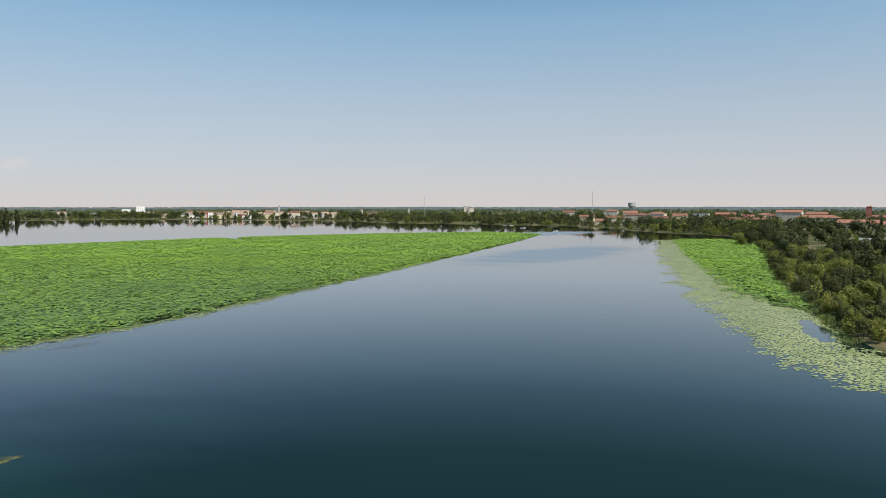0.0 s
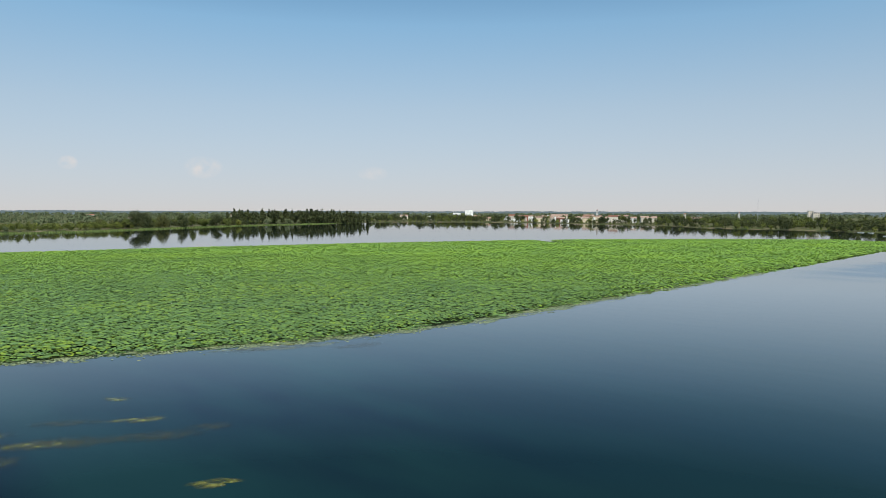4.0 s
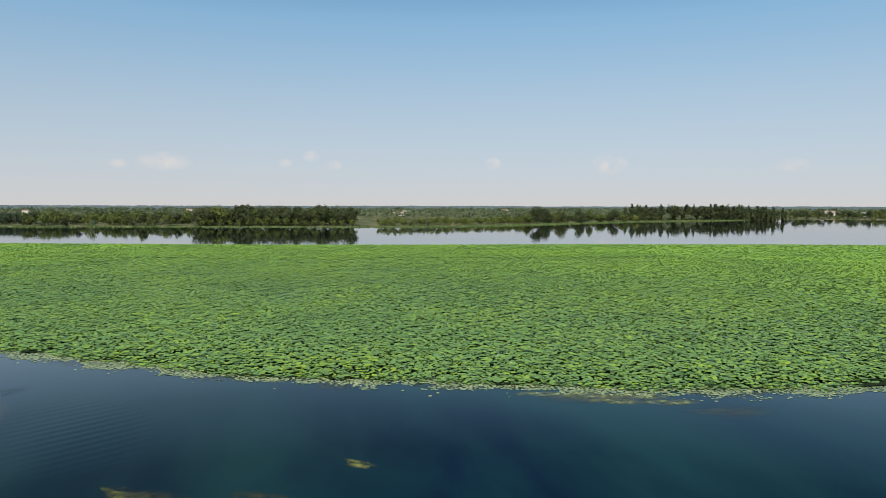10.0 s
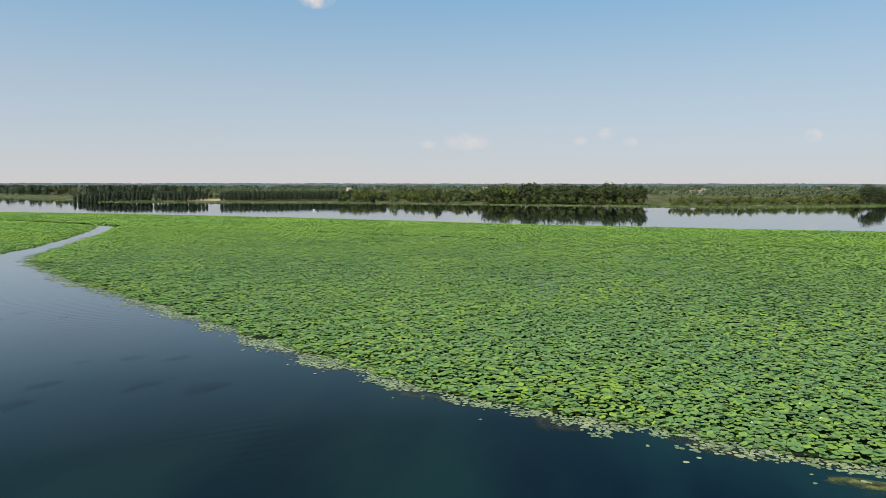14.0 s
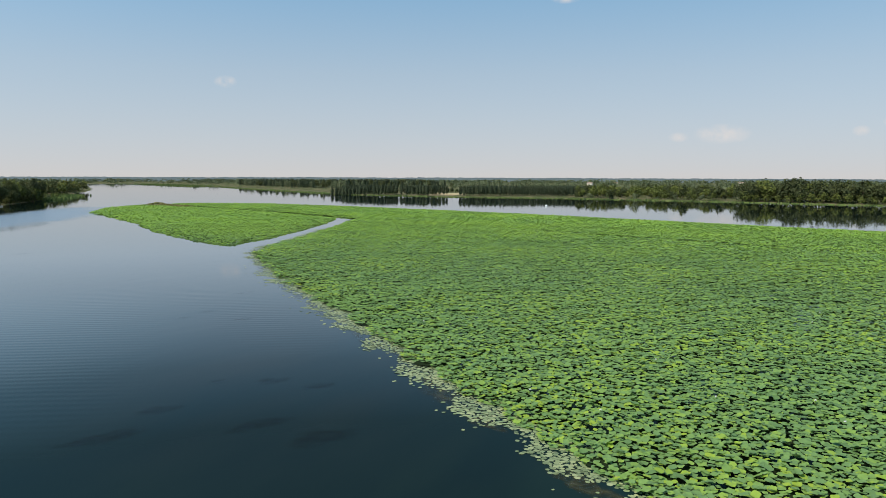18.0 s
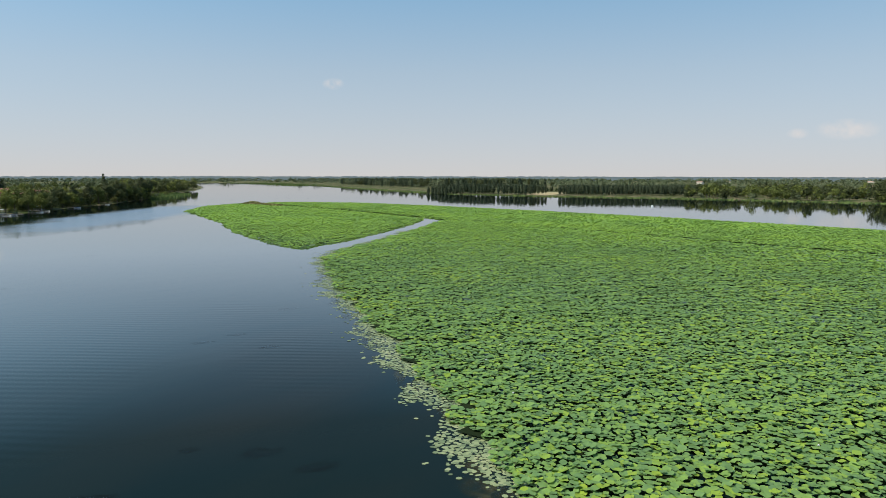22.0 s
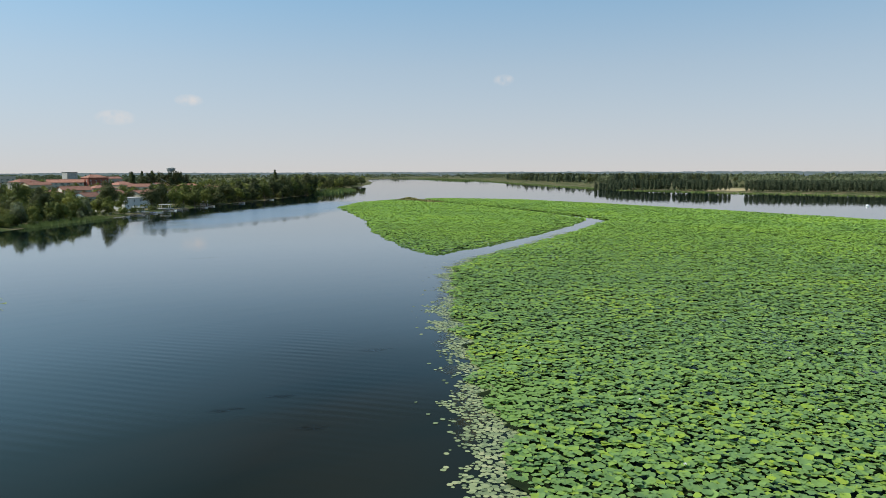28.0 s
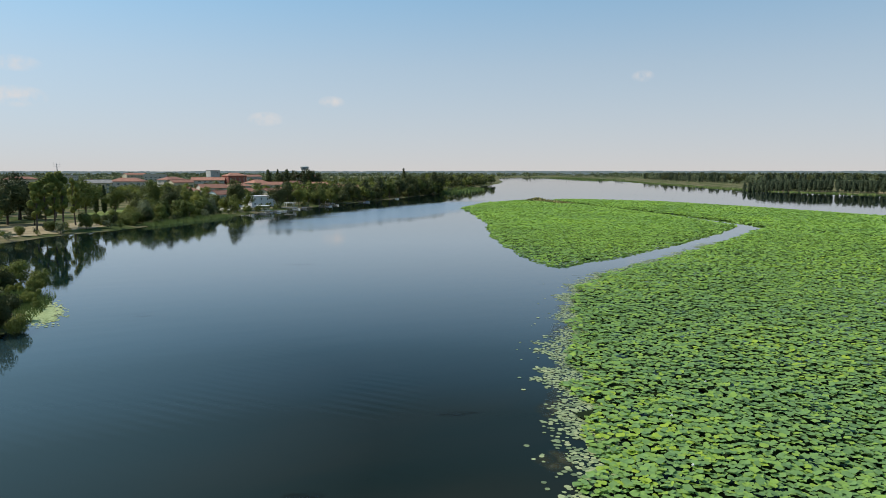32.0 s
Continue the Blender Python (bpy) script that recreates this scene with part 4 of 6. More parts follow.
def house(x, y, w, d, floors, turn, wall, roof, label, style="gable", category="house", shutters=True, h=None, cols=None):
    h = h or floors * 3.0
    x, y = x * U, y * U
    ob = tagged(new(category.replace(" ", "_")), label, category, group=f"{category} row of the lakeside towns")
    HOUSES.append((x, y, max(w, d) / 2))
    bm = box(bmesh.new(), -w / 2, -d / 2, -0.8, w / 2, d / 2, h)
    rise = min(d, w) * 0.2
    if style == "gable":
        prism(bm, w - 0.02, d - 0.02, h - 0.01, h + rise)
    part("wall", bm, wall, ob)
    bm = bmesh.new()
    o = 0.6
    if style == "gable":
        for s in (-1, 1):
            slab(bm, [(-w / 2 - o, s * (d / 2 + o), h - rise * o / (d / 2) + 0.03), (w / 2 + o, s * (d / 2 + o), h - rise * o / (d / 2) + 0.03), (w / 2 + o, 0, h + rise + 0.03), (-w / 2 - o, 0, h + rise + 0.03)][::s], 0.22)
        box(bm, -w / 2 - o, -0.14, h + rise + 0.16, w / 2 + o, 0.14, h + rise + 0.36)
    elif style == "hip":
        e = min(w, d) / 2
        a, b = w / 2 + o, d / 2 + o
        base = [bm.verts.new(p) for p in ((-a, -b, h + 0.02), (a, -b, h + 0.02), (a, b, h + 0.02), (-a, b, h + 0.02))]
        eave = [bm.verts.new((v.co.x, v.co.y, h + 0.22)) for v in base]
        r0, r1 = bm.verts.new((-(w / 2 - e) - 0.01, 0, h + rise + 0.3)), bm.verts.new((w / 2 - e + 0.01, 0, h + rise + 0.3))
        bm.faces.new(base[::-1])
        for k in range(4):
            bm.faces.new((base[k], base[(k + 1) % 4], eave[(k + 1) % 4], eave[k]))
        for f in ((eave[0], eave[1], r1, r0), (eave[2], eave[3], r0, r1), (eave[1], eave[2], r1), (eave[3], eave[0], r0)):
            bm.faces.new(f)
    else:
        box(bm, -w / 2 - 0.4, -d / 2 - 0.4, h + 0.003, w / 2 + 0.4, d / 2 + 0.4, h + 0.3, 0.04)
    top = part("roof", bm, roof, ob)
    if style != "flat":
        bm = box(bmesh.new(), w * 0.2, -0.35, h + rise * 0.5, w * 0.2 + 0.6, 0.35, h + rise + 0.9)
        box(bm, w * 0.2 - 0.08, -0.43, h + rise + 0.901, w * 0.2 + 0.68, 0.43, h + rise + 1.02)
        part("chimney", bm, BRICK, top)
    n = cols or max(2, int(w / 5.0))
    rows = max(1, int(h / 3.0))
    n = max(n, 0)
    spots = [(-w / 2 + w * (k + 0.5) / n, s * d / 2, 1.6 + 3.0 * f, 0 if s < 0 else 180) for k in range(n) for f in range(rows) for s in (-1, 1)]
    m = max(1, int(d / 6)) if n else 0
    spots += [(s * w / 2, -d / 2 + d * (k + 0.5) / m, 1.6 + 3.0 * f, 90 if s > 0 else -90) for k in range(m) for f in range(rows) for s in (-1, 1)]
    way = Matrix.Rotation(radians(-turn), 2) @ Vector((-75 - x, 30 - y))
    spots = [q for q in spots if way.dot(Vector((math.sin(radians(q[3])), -math.cos(radians(q[3]))))) > 0]
    for a, b, z, r in spots:
        win = part("window", FRAME, None, ob)
        win.matrix_basis = pose(a, b, z, 0, 0, r)
        part("pane", PANE, None, win)
        if shutters:
            part("shutters", SHUT, None, win)
    bm = box(bmesh.new(), -0.5, -d / 2 - 0.06, 0, 0.5, -d / 2 + 0.02, 2.1, 0.02)
    part("door", bm, WOOD, ob)
    ob.matrix_basis = pose(x, y, height_at(x, y), 0, 0, turn)
    return ob


TILED = "plastered town house under a terracotta tiled roof"
for x, y, w, d, h, turn, wall, style, roof in (
        (-99, -329, 19.2, 12, 12.2, 8, YELLOW, "gable", ROOF_GREY), (-113, -349, 29.1, 15, 12.5, -28, PLASTER, "hip", ROOF), (-139, -398, 26.0, 14, 12.7, 38, PLASTER, "hip", ROOF),
        (-138, -364, 20.7, 12, 11.0, 20, YELLOW, "gable", ROOF), (-158, -399, 32.6, 14, 12.0, -14, PLASTER, "gable", ROOF), (-130, -294, 13.0, 12, 6.5, 52, PLASTER, "hip", ROOF),
        (-141, -305, 21.0, 14, 8.2, 6, PLASTER, "gable", ROOF), (-171, -346, 20.2, 14, 10.6, 30, YELLOW, "hip", ROOF), (-175, -332, 18.1, 12, 9.2, -35, PLASTER, "gable", ROOF),
        (-158, -330, 20.1, 12, 8.5, 16, PLASTER, "hip", ROOF)):
    house(x, y, w, d, 3, turn, wall, roof, TILED if roof is ROOF else "tall plastered town building under a grey roof", style, h=h)
for x, y, w, d, h, turn, wall, style, roof in (
        (-202, -386, 27.4, 12, 8.6, 44, PLASTER, "gable", ROOF), (-211, -369, 23.7, 12, 7.6, -20, YELLOW, "hip", ROOF), (-200, -307, 15.0, 12, 7.5, 10, PLASTER, "gable", ROOF),
        (-92, -516, 35.0, 12, 16.0, 60, PLASTER, "flat", ROOF_GREY), (-144, -499, 27.1, 12, 17.3, -8, PLASTER, "flat", CONCRETE), (-142, -603, 31.5, 12, 16.1, 25, YELLOW, "gable", ROOF),
        (-212, -518, 31.6, 12, 14.0, 36, PLASTER, "gable", ROOF), (-252, -518, 32.8, 12, 13.8, -30, PLASTER, "gable", ROOF), (-69, -415, 27.4, 12, 13.5, 14, YELLOW, "hip", ROOF)):
    house(x, y, w, d, 3, turn, wall, roof, TILED if roof is ROOF else "tall plastered town building under a grey roof", style, h=h)
for x, y, w, turn in ((-150, -250, 15, 40), (-158, -262, 17, -20), (-168, -262, 16, 35), (-178, -272, 18, 12), (-187, -276, 14, 48), (-196, -288, 15, -10), (-143, -262, 16, 20)):
    house(x, y, w, 11, 2, turn, PLASTER if w > 15 else YELLOW, ROOF, "low tiled villa among the lakeside trees", "hip" if w > 16 else "gable", "villa", True, h=7.4)
house(-132, -247, 12, 13, 2, 25, WHITE, ROOF, "white gabled house near the shore", "gable", h=6.4)
house(-139, -224, 22, 11, 2, 32, WHITE, CONCRETE, "white flat-roofed modern house by the landing", "flat", shutters=False, h=6.2)
house(-172, -398, 21, 14, 6, 15, BRICK, ROOF, "tall red brick building above the tiled roofs", "hip", "building", False, h=16.5)
house(-167, -430, 11, 11, 7, 15, CONCRETE, ROOF_GREY, "plain pale grey block tower among the roofs", "flat", "tower", False, h=22.0, cols=2)

for x, y, w, d, fl, turn, wall, style in (
        (-45, 478, 10, 9, 1, -5, YELLOW, "gable"), (-37, 495, 18, 11, 2, -5, PLASTER, "gable"), (-24, 520, 26, 12, 3, -6, PLASTER, "hip"), (-8, 490, 16, 11, 2, -8, YELLOW, "gable"),
        (36, 455, 16, 10, 2, -10, YELLOW, "gable"), (46, 432, 18, 10, 2, -8, PLASTER, "gable"), (74, 424, 32, 12, 3, -12, PLASTER, "hip"), (82, 372, 24, 12, 2, -14, YELLOW, "gable"),
        (93, 340, 24, 11, 2, -16, PLASTER, "gable"), (84, 290, 22, 11, 2, -16, PLASTER, "gable"), (64, 485, 22, 12, 3, -8, PLASTER, "gable"), (110, 440, 26, 12, 3, -12, BRICK, "hip")):
    house(x, y, w * 1.3, d * 1.15, fl + 1, turn, wall, ROOF, "tiled town house beyond the wooded bank", style, shutters=False)
for x, y, w, d, h, turn, wall, style, roof in (
        (-56, 492, 25.7, 12, 10.4, -5, YELLOW, "gable", ROOF), (-48, 594, 29.8, 12, 16.3, -12, PLASTER, "hip", ROOF),
        (-31, 558, 27.7, 12, 15.0, 4, PLASTER, "gable", ROOF), (-10, 513, 27.9, 12, 14.0, -20, PLASTER, "hip", ROOF),
        (4, 486, 24.7, 12, 12.3, 8, YELLOW, "gable", ROOF), (20, 559, 28.1, 12, 13.6, -14, WHITE, "flat", CONCRETE),
        (36, 544, 35.0, 12, 13.1, -5, BRICK, "gable", ROOF), (46, 494, 19.6, 12, 11.2, -12, PLASTER, "gable", ROOF),
        (61, 533, 24.5, 12, 12.7, 4, PLASTER, "hip", ROOF), (67, 470, 36.5, 12, 17.2, -20, PLASTER, "gable", ROOF),
        (-92, 662, 27.2, 12, 14.0, 8, PLASTER, "gable", ROOF), (83, 478, 30.4, 12, 14.8, -14, YELLOW, "gable", ROOF)):
    house(x, y, w * 0.72, d, 3, turn, wall, roof, "plastered house among the trees of the north-eastern shore", style, shutters=False, h=h)
house(137, 591, 7, 7, 9, -10, BRICK, ROOF, "square brick tower with a dark top", "hip", "tower", False, h=23.0, cols=1)

for x, y, w, d, fl, turn, wall, style in (
        (-661, 679, 26, 12, 3, 45, WHITE, "flat"), (-543, 655, 22, 12, 2, 40, YELLOW, "gable"), (-590, 755, 36, 14, 3, 38, WHITE, "flat"),
        (-525, 723, 30, 12, 3, 36, PLASTER, "gable"), (-467, 668, 34, 12, 3, 33, YELLOW, "gable"), (-478, 712, 40, 14, 4, 33, PLASTER, "gable"),
        (-440, 690, 26, 12, 3, 32, PLASTER, "hip"), (-403, 650, 24, 12, 3, 30, YELLOW, "gable"), (-376, 648, 18, 12, 3, 28, PLASTER, "gable"),
        (-360, 715, 34, 14, 3, 27, PLASTER, "hip"), (-420, 634, 22, 10, 2, 30, WHITE, "flat")):
    house(x, y, w * 0.75, d * 1.1, fl, turn, wall, ROOF_FADED if style != "flat" else CONCRETE, "waterfront town building across the lake", style, "building", False, cols=3)
for x, y, w, d, fl, turn, wall, style in (
        (-489, 640, 18, 8, 1, 36, WHITE, "flat"), (-446, 628, 16, 9, 2, 33, YELLOW, "gable"), (-557, 818, 44, 16, 3, 36, WHITE, "flat"),
        (-741, 663, 14, 10, 1, 45, WHITE, "gable"), (-724, 690, 18, 11, 2, 44, PLASTER, "gable"), (-603, 708, 16, 11, 2, 40, PLASTER, "gable"),
        (-573, 760, 20, 12, 2, 38, WHITE, "gable"), (-512, 748, 22, 12, 3, 36, PLASTER, "hip"), (-454, 735, 20, 12, 3, 33, WHITE, "gable"),
        (-396, 712, 18, 11, 3, 30, PLASTER, "gable"), (-307, 699, 16, 11, 2, 26, YELLOW, "gable")):
    house(x, y, w * 1.15, d * 1.2, fl + 1, turn, wall, ROOF_FADED if style != "flat" else CONCRETE, "waterfront town building across the lake", style, "building", False, cols=3)
house(-682, 780, 22, 18, 8, 40, WHITE, CONCRETE, "tall white block standing above the far town", "flat", "building", False, h=25.0, cols=5)
house(-697, 770, 20, 18, 5, 40, WHITE, CONCRETE, "white annexe beside the tall block", "flat", "building", False, h=17.5, cols=4)
for x, y, w, turn in ((-640, 60, 12, 100), (-760, -40, 18, 80), (-820, 180, 24, 95), (-900, 60, 30, 85), (-760, 330, 22, 100)):
    house(x, y, w, 10, 2, turn, PLASTER, ROOF_FADED, "pale farmhouse in the fields beyond the wood", "gable", "farmhouse", False, cols=-1)
pick = random.Random(29)
for k in range(11):
    a, reach = radians(pick.uniform(56, 108)), pick.uniform(950, 1400)
    house(-60 - math.sin(a) * reach, 25 + math.cos(a) * reach, pick.uniform(9, 22), pick.uniform(9, 13), 2, pick.uniform(-40, 40) + 90, PLASTER, pick.choice((ROOF_FADED, ROOF_FADED, ROOF)),
          "low pale building far off in the plain", pick.choice(("flat", "gable")), "farm building", False, h=pick.uniform(5.5, 8.5), cols=-1)
# more of the far waterfront, in small fronts side by side
for k in range(20):
    q = k / 19
    wall = pick.choice((PLASTER, YELLOW, WHITE, PLASTER, BRICK))
    house(-520 + 168 * q + pick.uniform(-4, 4), 672 - 22 * q + pick.uniform(-12, 34), pick.uniform(10, 17), pick.uniform(10, 13), 3, 33 + pick.uniform(-12, 12), wall, pick.choice((ROOF_FADED, ROOF, ROOF_FADED)),
          "narrow plastered house on the far waterfront", pick.choice(("gable", "hip", "gable")), "town house", False, h=pick.uniform(7.5, 12.5), cols=2)
# pale apartment blocks and chimneys over the north-eastern woods
for x, y, w, h in ((-207, 716, 9, 24), (-201, 712, 10, 21)):
    house(x, y, w, 12, 8, 20, PLASTER, ROOF_GREY, "pinkish apartment block rising over the trees", "flat", "apartment building", False, h=h, cols=3)
house(-320, 700, 4, 4, 6, 25, PLASTER, ROOF, "slim bell tower above the far trees", "hip", "bell tower", False, h=18, cols=1)
house(-262, 690, 4, 4, 6, 25, CONCRETE, ROOF_GREY, "slim grey tower above the far trees", "hip", "tower", False, h=20, cols=1)
house(-447, 742, 4, 4, 6, 25, CONCRETE, ROOF, "slim bell tower behind the waterfront", "hip", "bell tower", False, h=25, cols=1)


# ---- masts and towers ----
def lattice_mast(x, y, h, arm, label):
    x, y = x * U, y * U
    ob = tagged(new("mast"), label, "mast", group="masts on the skyline")
    r = 0.7
    for sx, sy in ((-1, -1), (1, -1), (1, 1), (-1, 1)):
        part("leg", rod(bmesh.new(), (sx * r, sy * r, -0.3), (sx * 0.12, sy * 0.12, h), 0.09, 0.05, 5), STEEL, ob)
    n = int(h / 1.6)
    for k in range(n):
        z0, z1 = k * h / n, (k + 1) * h / n
        a, b = r * (1 - z0 / h) + 0.12, r * (1 - z1 / h) + 0.12
        bm = bmesh.new()
        rod(bm, (-a, -a, z0), (b, -b, z1), 0.04, 0.04, 4)
        rod(bm, (a, a, z0), (-b, b, z1), 0.04, 0.04, 4)
        part("brace", bm, STEEL, ob)
    if arm:
        for dz in (0.8, 1.9):
            part("crossarm", box(bmesh.new(), -arm, -0.12, h - dz - 0.12, arm, 0.12, h - dz), STEEL, ob)
        for s in (-1, 0, 1):
            part("antenna", rod(bmesh.new(), (s * arm * 0.8, 0, h - 0.8), (s * arm * 0.8, 0, h + 0.9), 0.06, 0.04, 5), STEEL, ob)
    ob.matrix_basis = pose(x, y, height_at(x, y), 0, 0, 20)
    HOUSES.append((x, y, 2))


def water_tower(x, y, h, r, label, low=0.72):
    x, y = x * U, y * U
    ob = tagged(new("water_tower"), label, "water tower", group="water towers on the skyline")
    for k in range(6):
        a = k * math.pi / 3
        part("column", rod(bmesh.new(), (math.cos(a) * r * 0.55, math.sin(a) * r * 0.55, -0.3), (math.cos(a) * r * 0.6, math.sin(a) * r * 0.6, h * low), 0.35, 0.3, 6), CONCRETE, ob)
    part("shaft", rod(bmesh.new(), (0, 0, 0), (0, 0, h * low), 0.8, 0.8, 10), CONCRETE, ob)
    bm = rod(bmesh.new(), (0, 0, h * (low - 0.02)), (0, 0, h * (low + 0.06)), r * 0.8, r, 16)
    rod(bm, (0, 0, h * (low + 0.061)), (0, 0, h * 0.95), r, r, 16)
    part("tank", bm, CONCRETE, ob)
    part("roof", rod(bmesh.new(), (0, 0, h * 0.952), (0, 0, h), r * 1.08, r * 0.3, 16), CONCRETE, ob)
    ob.matrix_basis = pose(x, y, height_at(x, y))
    HOUSES.append((x, y, r))


lattice_mast(-84, -314, 27, 2.6, "tall antenna mast with cross arms behind the park trees")
lattice_mast(-76, 711, 54, 0, "thin tall radio mast beyond the trees")
lattice_mast(-234, 660, 44, 0, "thin lattice mast above the far shore")
water_tower(-36, 672, 32, 6.5, "concrete water tower with a wide tank")
water_tower(-214, -402, 27.5, 4.6, "flat concrete water tower rising over the tree crowns", 0.84)

# ---- trees: park and south bank ----
HOUSES += [(-134 * U, -212 * U, 8), (-127 * U, -212 * U, 7), (-146 * U, -222 * U, 3)]  # open strand before the white house
for kind, x, y, h in (("dark", -72, -172, 10.5), ("dark", -74, -188, 11), ("conifer", -77, -167, 9), ("slender", -79, -152, 10.2), ("slender", -80.5, -154.5, 10.8), ("slender", -82, -157, 11), ("slender", -84.5, -163, 10), ("slender", -77.5, -151, 9),
                      ("broad", -87, -175, 9.5), ("broad", -95, -199, 7.5), ("broad", -104, -200, 9), ("dark", -107, -188, 7.5), ("broad", -112, -195, 7), ("light", -114, -189, 6),
                      ("dark", -66, -165, 9), ("dark", -68, -181, 10.5), ("broad", -63, -150, 8), ("broad", -70, -146, 6.5), ("bush", -80, -147, 2.6), ("bush", -75, -141, 2.2), ("light_bush", -69, -136, 2.2), ("column", -91, -207, 7.6), ("column", -93, -206, 7.8), ("bush", -86, -152, 4), ("bush", -90, -158, 3), ("light_bush", -92, -165, 3.5), ("bush", -94, -161, 3)):
    put(kind, x, y, h, "near")
for kind, x, y, h in (("grey_bush", -98, -167, 5.5), ("bush", -96, -163, 3.2), ("bush", -102, -172, 4.5), ("grey_bush", -117, -187, 5), ("dark", -127, -204, 9), ("light", -132, -209, 6),
                      ("dark", -142, -212, 7.2), ("light", -151, -219, 6.2), ("broad", -159, -222, 6.8), ("broad", -165, -227, 6.2), ("dark", -181, -245, 7), ("dark", -188, -252, 8),
                      ("dark", -197, -258, 9), ("broad", -206, -267, 8), ("dark", -215, -276, 9), ("dark", -224, -285, 10), ("broad", -234, -294, 8.5), ("dark_bush", -229, -291, 9.5), ("dark", -240, -301, 10), ("dark_bush", -246, -307, 9), ("dark", -252, -313, 11), ("dark_bush", -258, -318, 10), ("dark_bush", -262, -325, 7.5),
                      ("dark", -134, -229, 8), ("dark", -148, -222, 8.4), ("light", -158, -234, 5.8), ("broad", -166, -236, 7.3), ("broad", -172, -240, 6.6), ("dark_bush", -180, -247, 7.5)):
    put(kind, x, y, h, "near")
for kind, x, y, h in (("conifer", -265, -373, 13.5), ("conifer", -211, -397, 12.0), ("dark", -213, -391, 12.6), ("dark", -217, -396, 12.0), ("conifer", -209, -388, 11.8), ("dark", -205, -392, 11.5), ("dark", -199, -394, 11.0), ("conifer", -215, -392, 10.5), ("dark", -221, -398, 10.5), ("poplar", -193, -405, 12.6), ("conifer", -197, -400, 12.8), ("poplar", -202, -398, 12.9), ("conifer", -207, -402, 12.4)):
    put(kind, x, y, h, "mid")

rng = np.random.default_rng(77)


def spots(region, n, room, seed, shore=(4, 400), clear=3.0):
    """Places at random over a stretch of land (plan units), kept apart from one another and from the houses; metres."""
    region = np.array(region, float) * U
    pts = np.random.default_rng(seed).uniform(region.min(0), region.max(0), (n * 16, 2))
    inland = -signed(pts, LAKE) / U
    pts = pts[(signed(pts, region) > 0) & (inland > shore[0]) & (inland < shore[1])]
    out, cells, room = [], set(), room * U
    for x, y in pts.tolist():
        cell = (int(x / room), int(y / room))
        if len(out) < n and cell not in cells and free(x, y, clear):
            cells.add(cell)
            out.append((x, y))
    return out


def thicket(region, n, kinds, h0, h1, lod, room, seed, shore=(4, 400), clear=3.0):
    rnd = random.Random(seed)
    for x, y in spots(region, n, room, seed, shore, clear):
        plant(rnd.choice(kinds), x, y, rnd.uniform(h0, h1) * U, lod)


def wood(name, region, n, kinds, h0, h1, room, seed, label, shore=(4, 400), clear=3.0, category="wood", lod="far"):
    rnd = random.Random(seed)
    stand(name, [(rnd.choice(kinds), x, y, rnd.uniform(h0, h1) * U) for x, y in spots(region, n, room, seed, shore, clear)], label, category, lod)


MIX = ["broad", "broad", "dark", "light", "broad", "dark", "bush"]
SUNNY = ["broad", "light", "bush", "rust", "dark_bush", "broad", "bush", "light_bush"]
rnd = random.Random(61)
for k in range(34):
    q = rnd.uniform(0.36, 1)
    put(rnd.choice(("bush", "dark", "bush", "light_bush", "broad")), -72 - 48 * q + rnd.uniform(-1, 4), -137 - 47 * q - rnd.uniform(0, 7), rnd.uniform(1.6, 4.2), "near")
thicket([(-94, -160), (-126, -192), (-132, -214), (-98, -196)], 30, SUNNY, 3.0, 6.0, "mid", 3.6, 63, (3, 40), 1.5)
thicket([(-128, -212), (-245, -310), (-262, -340), (-190, -300), (-122, -240)], 110, SUNNY, 2.6, 5.8, "mid", 3.6, 1, (3.5, 45), 1.5)
thicket([(-40, -128), (-70, -150), (-88, -185), (-94, -290), (-20, -300), (-20, -160)], 60, MIX + ["column"], 5.0, 9.0, "mid", 5.5, 2, (8, 160), 3)
wood("shore_scrub", [(-60, -125), (-90, -140), (-330, -390), (-300, -420), (-50, -150)], 460, ["bush", "light_bush", "bush", "grey_bush", "dark_bush"], 0.7, 2.6, 1.9, 32, "low scrub and hedges along the southern waterline", (0.6, 9), 1, "scrub")
wood("point_trees", [(-160, -222), (-200, -254), (-262, -318), (-266, -330), (-240, -330), (-150, -240)], 150, ["dark_bush", "light", "broad", "broad", "dark_bush", "rust", "bush"], 2.6, 8.0, 3.3, 36, "dark trees crowding the southern waterline", (0.5, 14), 1, lod="stand")
wood("street_trees", [(-95, -270), (-140, -262), (-200, -280), (-250, -330), (-215, -385), (-120, -375), (-90, -330)], 250, ["broad", "dark_bush", "rust", "light", "broad", "dark"], 2.4, 6.6, 3.9, 37, "mixed trees standing before the town houses", (30, 200), 0.2, lod="stand")
wood("garden_trees", [(-120, -235), (-250, -330), (-330, -480), (-170, -460), (-60, -420), (-20, -300), (-60, -240)], 560, SUNNY + ["column", "light", "dark_bush", "broad", "dark"], 2.0, 6.0, 4.4, 31,
     "green garden trees between the tiled houses", (9, 260), 0.5)
wood("point_wood", [(-350, -418), (-430, -518), (-440, -560), (-380, -560), (-280, -400), (-300, -380)], 190, ["dark", "broad", "dark_bush", "dark_bush", "rust"], 6.0, 9.5, 5, 3, "dark mixed wood on the farther southern point", (3, 60))
wood("park_trees", [(-30, -130), (-72, -160), (-88, -200), (-92, -290), (-10, -300)], 110, ["dark", "broad", "dark", "light"], 5.5, 9, 5.5, 47, "shady park trees behind the shore", (14, 150), 2)
